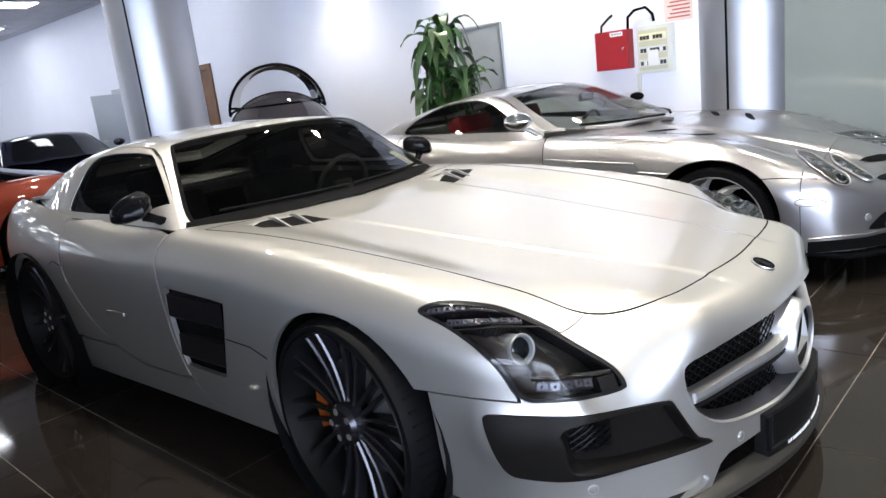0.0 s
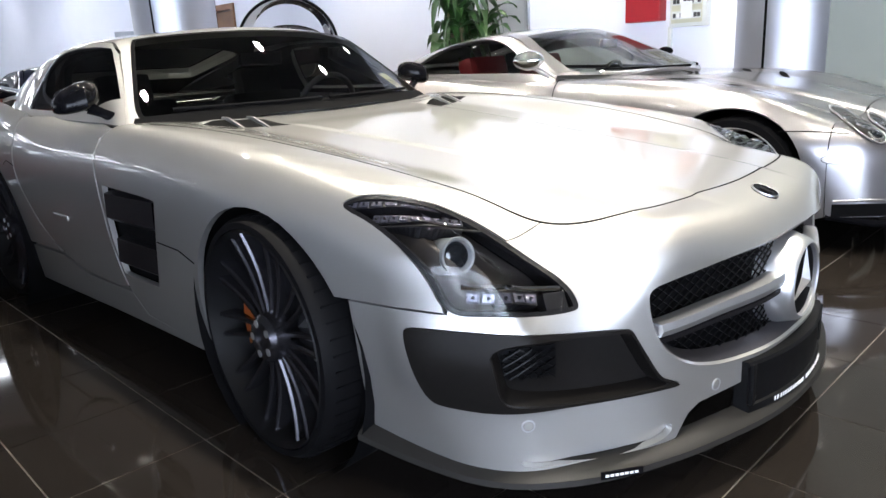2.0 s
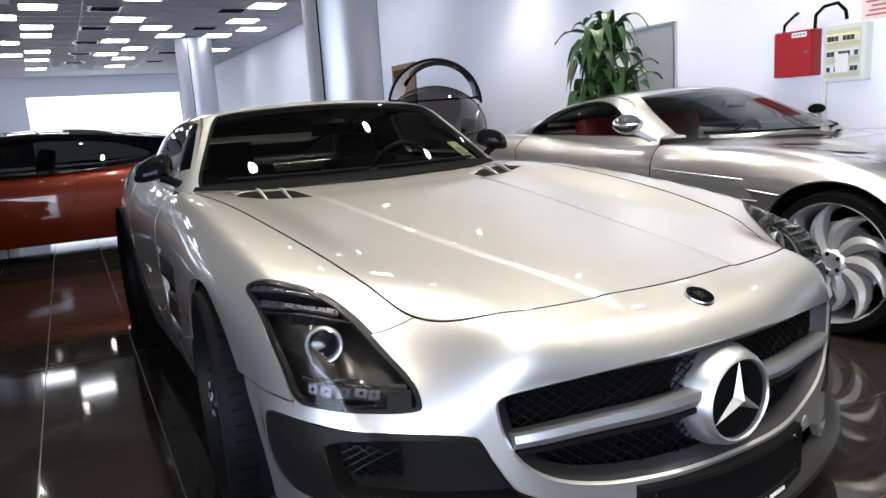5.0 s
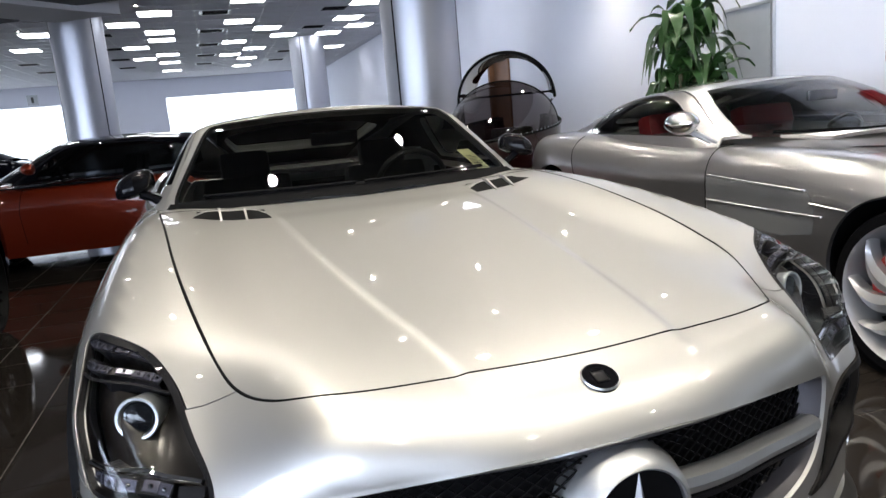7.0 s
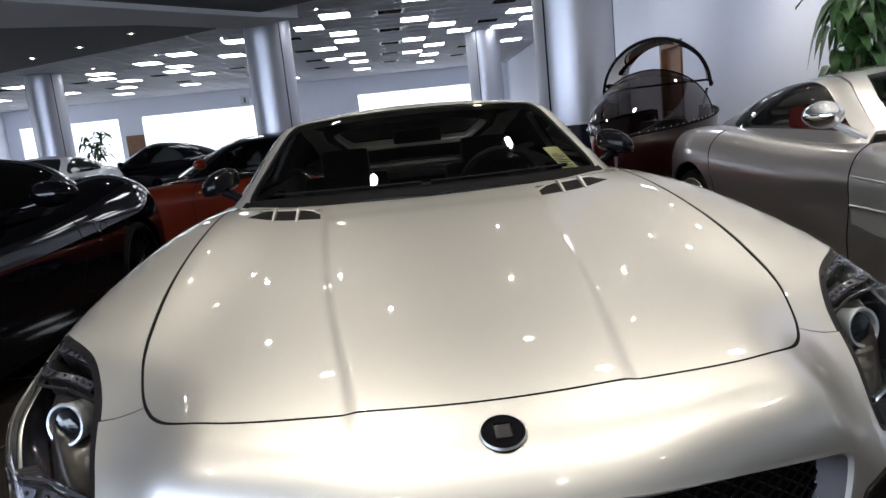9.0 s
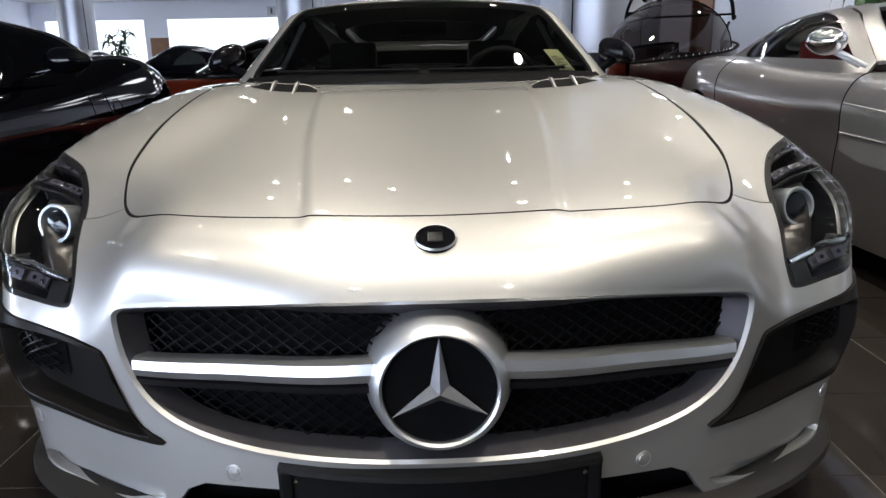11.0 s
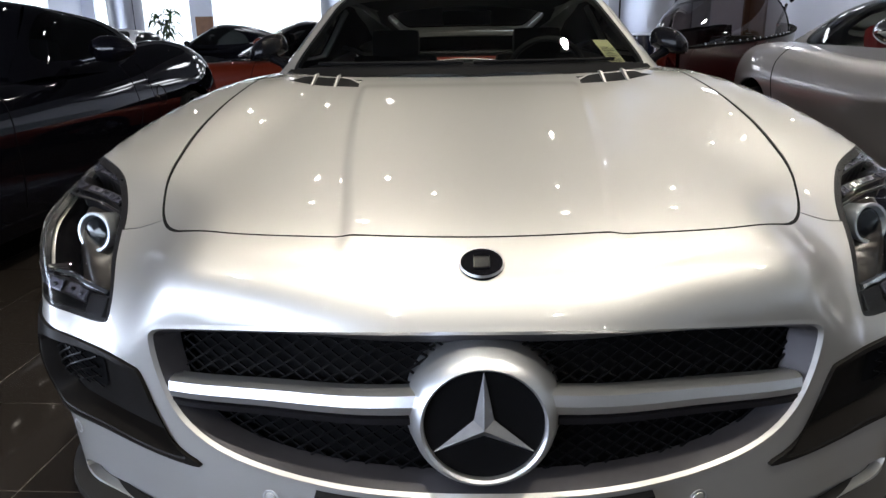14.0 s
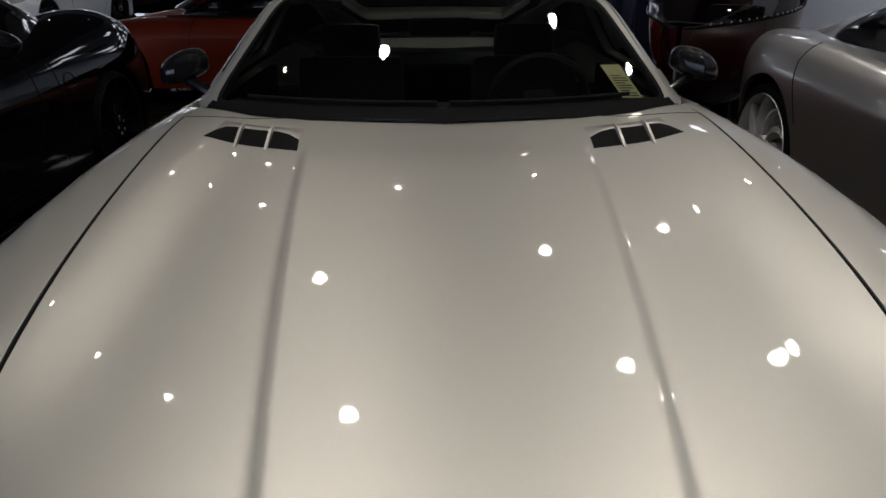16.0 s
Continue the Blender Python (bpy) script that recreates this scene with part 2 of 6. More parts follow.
def rounded(pts, times=2, closed=True):
    """Cuts the corners of an outline; a point given twice stays sharp."""
    p = np.array(pts, float)
    for _ in range(times):
        q = np.roll(p, -1, 0) if closed else p[1:]
        a = p if closed else p[:-1]
        cut = np.stack([0.75 * a + 0.25 * q, 0.25 * a + 0.75 * q], 1).reshape(-1, p.shape[1])
        p = cut if closed else np.r_[p[:1], cut, p[-1:]]
    keep = np.linalg.norm(p - np.roll(p, 1, 0), axis=1) > 1e-5
    return p[keep]


def dense(p, h):
    out = []
    for a, b in zip(p, np.roll(p, -1, 0)):
        n = max(1, int(np.linalg.norm(b - a) / h))
        out += [a + (b - a) * i / n for i in range(n)]
    return np.array(out)


def within(p, loop):
    x, y = p[:, 0], p[:, 1]
    odd = np.zeros(len(p), bool)
    for (x0, y0), (x1, y1) in zip(loop, np.roll(loop, -1, 0)):
        hit = (y0 > y) != (y1 > y)
        odd ^= hit & (x < (x1 - x0) * (y - y0) / (y1 - y0 + 1e-15) + x0)
    return odd


def shrink(p, d):
    """Moves an outline inwards by d."""
    area = 0.5 * np.sum(p[:, 0] * np.roll(p[:, 1], -1) - np.roll(p[:, 0], -1) * p[:, 1])
    t = np.roll(p, -1, 0) - np.roll(p, 1, 0)
    t /= np.linalg.norm(t, axis=1, keepdims=True) + 1e-12
    return p + d * np.sign(area) * np.c_[-t[:, 1], t[:, 0]]


def sheet(name, f, chart, outer, holes=(), h=0.03, gap=0.002, depth=0.012, lift=0.0, lines=()):
    """A panel of the form f: the outline and the holes are places in 3D, near enough to the form."""
    flat = lambda loop: chart.flat(np.array(loop, float))
    loops = [shrink(dense(flat(outer), h * 0.5), gap)] + [shrink(dense(flat(o), h * 0.5), -gap) for o in holes]
    pts, edges = [], []
    for loop in loops:
        n = len(pts)
        pts += list(loop)
        edges += [(n + i, n + (i + 1) % len(loop)) for i in range(len(loop))]
    for line in lines:
        q = flat(line)
        q = q[within(q, shrink(loops[0], 0.004))]
        n = len(pts)
        pts += list(q)
        edges += [(n + i, n + i + 1) for i in range(len(q) - 1)]
    b = np.array(pts)
    lo, hi = loops[0].min(0), loops[0].max(0)
    gx, gy = np.meshgrid(np.arange(lo[0], hi[0], h), np.arange(lo[1], hi[1], h))
    g = np.c_[gx.ravel(), gy.ravel()]
    ok = within(g, loops[0])
    for loop in loops[1:]:
        ok &= ~within(g, loop)
    g = g[ok]
    if len(g):
        far = np.full(len(g), 9.0)
        for i in range(0, len(b), 400):
            far = np.minimum(far, np.linalg.norm(g[:, None] - b[None, i:i + 400], axis=2).min(1))
        g = g[far > 0.4 * h]
    allp = np.r_[b, g] if len(g) else b
    vs, _, fs, *_ = delaunay_2d_cdt([Vector(p) for p in allp], edges, [], 0, 1e-6)
    uv, tri = np.array([tuple(v) for v in vs]), np.array([tuple(t) for t in fs])
    mid = uv[tri].mean(1)
    ok = within(mid, loops[0])
    for loop in loops[1:]:
        ok &= ~within(mid, loop)
    tri = tri[ok]
    used = np.unique(tri)
    index = np.full(len(uv), -1)
    index[used] = np.arange(len(used))
    uv, tri = uv[used], index[tri]
    o, d, reach = chart.rays(uv)
    p = solve(f, o, d, reach)
    nrm = gradient(f, p)
    p = p + lift * nrm
    if len(tri):
        a, b2, c = p[tri[:, 0]], p[tri[:, 1]], p[tri[:, 2]]
        if (np.cross(b2 - a, c - a) * nrm[tri[:, 0]]).sum() < 0:
            tri = tri[:, ::-1]
    # edges seen once carry a turned-in skirt
    e = np.sort(np.r_[tri[:, :2], tri[:, 1:], tri[:, [2, 0]]], 1)
    ordered = np.r_[tri[:, :2], tri[:, 1:], tri[:, [2, 0]]]
    _, inv, cnt = np.unique(e, axis=0, return_inverse=True, return_counts=True)
    rim = ordered[cnt[inv.ravel()] == 1]
    verts, normals, faces = list(p), list(nrm), [tuple(t) for t in tri]
    if depth:
        for i, j in rim:
            n = np.cross(p[j] - p[i], nrm[i])
            n /= np.linalg.norm(n) + 1e-12
            k = len(verts)
            verts += [p[i], p[j], p[j] - depth * nrm[j], p[i] - depth * nrm[i]]
            normals += [n] * 4
            faces.append((k, k + 3, k + 2, k + 1))
    me = bpy.data.meshes.new(name)
    me.from_pydata([tuple(v) for v in verts], [], faces)
    me.polygons.foreach_set("use_smooth", [True] * len(me.polygons))
    me.normals_split_custom_set_from_vertices([tuple(n) for n in normals])
    return me


def mirrored(me):
    """The same mesh for the other flank."""
    v = np.empty(len(me.vertices) * 3)
    me.vertices.foreach_get("co", v)
    v = v.reshape(-1, 3) * [-1, 1, 1]
    faces = [tuple(p.vertices)[::-1] for p in me.polygons]
    n = np.empty(len(me.loops) * 3)
    me.corner_normals.foreach_get("vector", n)
    n = n.reshape(-1, 3) * [-1, 1, 1]
    per = np.zeros((len(v), 3))
    idx = np.empty(len(me.loops), int)
    me.loops.foreach_get("vertex_index", idx)
    per[idx] = n
    out = bpy.data.meshes.new(me.name)
    out.from_pydata([tuple(a) for a in v], [], faces)
    out.polygons.foreach_set("use_smooth", [True] * len(out.polygons))
    out.normals_split_custom_set_from_vertices([tuple(a) for a in per])
    return out


def on(f, chart, pts):
    """Drops outline places on to the form."""
    o, d, r = chart.rays(chart.flat(np.array(pts, float)))
    return solve(f, o, d, r)


FLIP = lambda pts: [(-a, b, c) for a, b, c in pts]
LAMPRING = material("lamp_ring", (0.42, 0.44, 0.47), 0.30, 0.65, 0.0, scale=60, vary=0.05)

# ---- the showroom ----
# The room stands two degrees askew to the parked coupe.
ROOM = pose(3.78, 2.2, 0, 0, 0, -2.0)
CEIL = 3.30


def structure(name, bm, mat, label, category, parent=None, at=None):
    ob = tagged(part(name, bm, mat, parent, smooth=False), label, category, kind="structure")
    ob.matrix_basis = ROOM if at is None else at
    return ob


def slab(pts, z0, z1):
    """A flat plate with an outline."""
    bm = bmesh.new()
    lo, hi = [bm.verts.new((x, y, z0)) for x, y in pts], [bm.verts.new((x, y, z1)) for x, y in pts]
    bm.faces.new(lo)
    bm.faces.new(hi)
    for i in range(len(pts)):
        j = (i + 1) % len(pts)
        bm.faces.new((lo[i], lo[j], hi[j], hi[i]))
    bmesh.ops.recalc_face_normals(bm, faces=bm.faces)
    return bm


def pierced(lo, hi, axis, holes):
    """A wall along x (axis 0) or y (axis 1) from lo to hi, with openings (a0, a1, z0, z1)."""
    bm = bmesh.new()
    cuts = sorted({lo[axis], hi[axis], *[h[0] for h in holes], *[h[1] for h in holes]})
    for a0, a1 in zip(cuts, cuts[1:]):
        mid, z = (a0 + a1) / 2, lo[2]
        spans = sorted((h[2], h[3]) for h in holes if h[0] < mid < h[1])
        for z0, z1 in spans + [(hi[2], None)]:
            if z0 > z:
                p, q = [lo[0], lo[1], z], [hi[0], hi[1], z0]
                p[axis], q[axis] = a0, a1
                add_box(bm, p, q)
            z = z1
    return bm


def build_room():
    L, B, F = -19.5, 25.2, -9.0
    east = pierced((0, -0.95, 0), (0.25, B, CEIL), 1, [(6.8, 7.65, 0, 1.98), (9.3, 10.2, 0, 1.85)])
    structure("wall_east", east, WALLPAINT, "white painted showroom wall", "wall")
    wins = [(-19.0, -15.2), (-14.3, -9.4), (-5.9, -0.9)]
    structure("wall_north", pierced((L, B, 0), (0.25, B + 0.25, CEIL), 0, [(a, b, 0.35, 2.62) for a, b in wins]), WALLPAINT, "white wall with wide bright windows", "wall")
    # the first opening is unseen, added to light the nose from the west
    west = [(-8.2, -1.0), (12.0, 16.0), (18.0, 23.0)]
    structure("wall_west", pierced((L - 0.25, F, 0), (L, B + 0.25, CEIL), 1, [(a, b, 0.3, 2.8) for a, b in west]), WALLPAINT, "white wall with tall windows", "wall")
    # these openings are unseen, added to throw bluish daylight on the car's nose
    south = [(-19.0, -13.6), (-13.0, -6.4)]
    structure("wall_south", pierced((L, F - 0.25, 0), (0.25, F, CEIL), 0, [(a, b, 0.15, 2.9) for a, b in south]), WALLPAINT, "unseen white wall with windows added for front daylight", "wall")
    panes = [((a, B + 0.12, 0.35), (b, B + 0.14, 2.62)) for a, b in wins] + [((L - 0.14, a, 0.3), (L - 0.12, b, 2.8)) for a, b in west] + [((a, F - 0.14, 0.15), (b, F - 0.12, 2.9)) for a, b in south]
    for n, (lo, hi) in enumerate(panes):
        w = structure("window_%d" % (n + 1), box(lo, hi), UNSEENLIGHT if lo[1] < 0 else DAYLIGHT, "bright daylit window pane", "window")
        part("window_sill", box((lo[0] - .03, lo[1] - .03, lo[2] - .04), (hi[0] + .03, hi[1] + .03, lo[2])), SATIN, w, smooth=False)
        part("window_head", box((lo[0] - .02, lo[1] - .02, hi[2]), (hi[0] + .02, hi[1] + .02, hi[2] + .03)), SATIN, w, smooth=False)
    for n, (y0, y1) in enumerate(((-10.5, -7.2), (-7.2, -4.0), (-4.0, -2.05), (-2.05, -0.95))):
        pane = structure("glass_wall_%d" % (n + 1), box((0.06, y0 + 0.012, 0.04), (0.09, y1 - 0.012, CEIL)), FROST, "grey frosted glass partition panel", "partition")
        part("edge_strip", box((0.045, y0 - 0.012, 0.0), (0.10, y0 + 0.012, CEIL)), SATIN, pane, "metal edge strip", smooth=False)
    structure("baseboard", box((-0.015, -0.5, 0.0), (0.0, 5.9, 0.09)), BLACK, "dark skirting board", "baseboard")
    structure("ceiling", box((L, F, CEIL), (0.3, B + 0.25, CEIL + 0.2)), CEILING, "white tiled ceiling", "ceiling")
    bars = bmesh.new()
    for i in range(33):
        add_box(bars, (-19.4 + 0.6 * i, 6.0, CEIL - 0.008), (-19.385 + 0.6 * i, B, CEIL - 0.001))
    for j in range(33):
        add_box(bars, (L, 6.0 + 0.6 * j, CEIL - 0.008), (0, 6.015 + 0.6 * j, CEIL - 0.001))
    structure("ceiling_grid", bars, SATIN, "metal grid of the ceiling tiles", "ceiling")
    flat = Matrix()
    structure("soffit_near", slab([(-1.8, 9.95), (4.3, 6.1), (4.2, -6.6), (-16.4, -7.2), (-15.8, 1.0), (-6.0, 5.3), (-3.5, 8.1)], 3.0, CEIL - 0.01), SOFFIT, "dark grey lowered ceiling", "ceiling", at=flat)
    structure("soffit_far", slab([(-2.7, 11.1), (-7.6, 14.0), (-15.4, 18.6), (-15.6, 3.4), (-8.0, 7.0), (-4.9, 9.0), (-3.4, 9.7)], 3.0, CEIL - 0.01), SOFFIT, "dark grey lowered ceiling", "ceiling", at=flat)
    structure("ceiling_beam", slab([(-2.2, 10.9), (-1.3, 10.3), (-1.8, 9.95), (-3.5, 8.1), (-6.0, 5.3), (-15.8, 1.0), (-15.6, 3.4), (-8.0, 7.0), (-4.9, 9.0), (-3.4, 9.7)], 2.93, CEIL - 0.012), BEAM, "pale grey ceiling beam between lowered ceilings", "ceiling", at=flat)


build_room()


def build_floor():
    base = structure("floor", box((-19.7, -9.2, -0.3), (0.3, 25.4, -0.0022)), GROUT, "glossy dark brown tiled showroom floor", "floor")
    S, g = 0.42, 0.0024
    bm = bmesh.new()
    add_box(bm, (g, g, -0.012), (S - g, S - g, 0), 0.0)
    me = bpy.data.meshes.new("floor_tile")
    bm.to_mesh(me)
    bm.free()
    me.materials.append(TILE)
    inv = ROOM.inverted()
    o = inv @ Vector((-1.065, 1.26, 0))
    vs, fs = [], []
    for i in range(-36, 13):
        for j in range(-24, 62):
            x, y = o.x + i * S, o.y + j * S
            if not (-19.6 < x < -0.42 and -9 < y < 24.7):
                continue
            c = ROOM @ Vector((x, y, 0))
            z = random.uniform(-0.0006, 0.0004)
            if -2.9 < c.x < 3.0 and -1.3 < c.y < 2.6:
                t = new("floor_tile", me)
                t.location = (x, y, z)
                t.parent = base
            else:
                k = len(vs)
                vs += [(x + g, y + g, z), (x + S - g, y + g, z), (x + S - g, y + S - g, z), (x + g, y + S - g, z)]
                fs.append((k, k + 1, k + 2, k + 3))
    rest = bpy.data.meshes.new("floor_tiles")
    rest.from_pydata(vs, [], fs)
    tagged(part("floor_tiles", rest, TILE, base), kind="stuff")


build_floor()


def column(x, y, r, label, turn=20, dark=0.0, top=CEIL):
    c = thing("column", label, "column", "metal-clad columns", at=pose(x, y, 0, 0, 0, turn))
    part("shaft", lathe([(r, 0.0), (r, top - 0.02)], 64), COLUMN, c)
    part("base_ring", lathe([(r + 0.03, 0.0), (r + 0.03, 0.10), (r + 0.004, 0.12)], 64), BLACK, c, "dark base ring")
    if dark:
        part("lower_cladding", lathe([(r + 0.012, 0.12), (r + 0.012, dark), (r, dark + 0.005)], 64), BLUEP, c, "dark lower cladding")
        part("trim_ring", lathe([(r + 0.014, dark), (r + 0.016, dark + 0.02), (r, dark + 0.022)], 64), SATIN, c)
    for k in range(3):
        part("joint", box((r - 0.004, -0.009, max(0.12, dark)), (r + 0.004, 0.009, top - 0.02), m=pose(0, 0, 0, 0, 0, 120 * k)), BLACK, c, "black joint strip", smooth=False)
    return c


CLAD = "round column clad in brushed metal with black joints"
column(1.93, 6.8, 0.42, CLAD, -28, 1.0)
column(-2.17, 12.8, 0.42, CLAD, -50, 0.0)
column(2.38, 17.1, 0.42, CLAD, 0)
column(-8.37, 17.5, 0.42, CLAD, -40)
column(4.05, 1.33, 0.42, CLAD, 174)


def ceiling_light():
    o = thing("ceiling_light", "bright oblong ceiling light panel", "light", "ceiling lights")
    part("frame", box((-0.29, -0.29, -0.012), (0.29, 0.29, -0.009)), CEILING, o, smooth=False)
    part("diffuser", box((-0.27, -0.27, -0.02), (0.27, 0.27, -0.013)), LIGHT, o, "glowing diffuser", smooth=False)
    return o


def air_vent():
    o = thing("air_vent", "square ceiling air vent with dark slats", "vent", "ceiling vents")
    part("frame", box((-0.27, -0.27, -0.014), (0.27, 0.27, -0.009)), SATIN, o, smooth=False)
    for k in range(4):
        part("slat", box((-0.22, -0.2 + 0.11 * k, -0.022), (0.22, -0.14 + 0.11 * k, -0.015)), BLACK, o, smooth=False)
    return o


vents = []
lights = [(-1.5, 13.9), (-1.5, 17.6), (-1.45, 20.2), (-.9, 12.7), (-.9, 15.1), (-.9, 16.35), (-.85, 19.4), (-.85, 21.5), (-.85, 24.2), (.6, 11.6), (.6, 14.0), (.7, 17.3), (.75, 20.2), (1.25, 15.1), (1.3, 18.9), (1.3, 21.4), (1.3, 23.8), (1.75, 11.1), (1.75, 16.4), (2.8, 14.1), (2.8, 16.4), (2.75, 12.2), (3.3, 15.3), (3.5, 19.5),
          (-5.7, 17.1), (-4.6, 16.0), (-7.3, 18.3), (-7.7, 19.5), (-7.4, 20.7), (-5.3, 18.3), (-5.7, 19.4), (-5.3, 20.7), (-8.2, 22.6), (-9.1, 24.9), (-6.5, 23.7), (-3.1, 14.8), (-3.7, 17.1), (-10.0, 19.6), (-10.0, 22.7), (-12.3, 23.0), (-3.4, 25.2), (-3.2, 19.8)]
for g in range(-5, 2):
    vents += [(0.11 + 2.15 * g, 12.8 + 2.4 * k) for k in range(5) if 0.11 + 2.15 * g > -2.5 or k > 2]
# two more panels, unseen, added to brighten the wall behind the pod
lights += [(2.9, 8.4), (2.95, 9.7)]
first = ceiling_light()
first.matrix_basis = pose(*lights[0], CEIL)
for x, y in lights[1:]:
    copy_thing(first, pose(x, y, CEIL))
first = air_vent()
first.matrix_basis = pose(*vents[0], CEIL)
for x, y in vents[1:]:
    copy_thing(first, pose(x, y, CEIL))


def downlight():
    o = thing("downlight", "small round recessed downlight", "light", "downlights")
    part("rim", lathe([(0.020, -0.001), (0.052, -0.008), (0.068, -0.001)], 24), CHROME, o)
    part("bulb", lathe([(0.0001, -0.004), (0.020, -0.004)], 24), SPOT, o, "glowing bulb")
    return o


def beam(x, y):
    """The light of a downlight, thrown down as a wide cone."""
    lamp = bpy.data.lights.new("downlight_beam", "SPOT")
    watts = BEAM_WATTS * (0.7 if x > 3 else 0.5 if abs(x - .3) > 1.3 else 0.8 if y < -1 else 1.35 if y < 2 else 0.6 if y < 3.3 else 0.4)
    lamp.energy, lamp.spot_size, lamp.spot_blend, lamp.shadow_soft_size = watts, radians(125), 1.0, 0.045
    lamp.color = (1.0, 0.93, 0.80)
    o = new("downlight_beam", lamp)
    o.location = (0, 0, -0.015)
    return o


# the row at x 3.25 is unseen, added to brighten the east wall
spots = [(-.5, 2.62), (-.8, 3.8), (-.3, 5.2), (-.8, 5.95), (1.12, 2.95), (.8, 4.1), (.9, 5.5), (1.0, 6.9), (-1.55, 2.8), (-1.4, 4.9), (-1.55, 6.0), (1.75, 4.4), (2.05, 3.0), (2.0, 5.4), (2.0, 6.5), (3.3, 5.9), (3.25, 3.9), (3.25, 2.2), (3.25, .5), (-.5, 1.3), (1.0, 1.5), (-1.7, 1.1), (2.2, 1.3), (-.5, -.4), (1.0, -.5), (-1.8, -.6), (2.3, -.6), (-.7, -2.1), (.7, -2.2), (2.1, -2.2), (-.6, -3.8), (.8, -3.9), (2.2, -3.9), (-1.9, -2.3), (-3.0, 0.4), (-3.2, 2.4), (-3.3, 4.4), (-4.83, 9.23), (-6.2, 12.4), (-5.07, 11.64), (-3.92, 10.77), (-8.0, 11.0), (-7.4, 8.6), (-3.24, 7.37), (-1.82, 8.31)]
high_spots = [(-1.15, 11.9), (-3.3, 14.27), (-5.1, 15.83), (-7.03, 17.18)]
first = downlight()
first.matrix_basis = pose(*spots[0], 3.0)
BEAM_WATTS = 120
cans = [first] + [copy_thing(first, pose(x, y, 3.0)) for x, y in spots[1:]]
for x, y in high_spots:
    copy_thing(first, pose(x, y, CEIL))
for can, (x, y) in zip(cans, spots):
    if x > -1.2 or y > 8.5 or (x > -2 and y < 0):
        beam(x, y).parent = can


# ---- wheels ----
SWIRL = -1


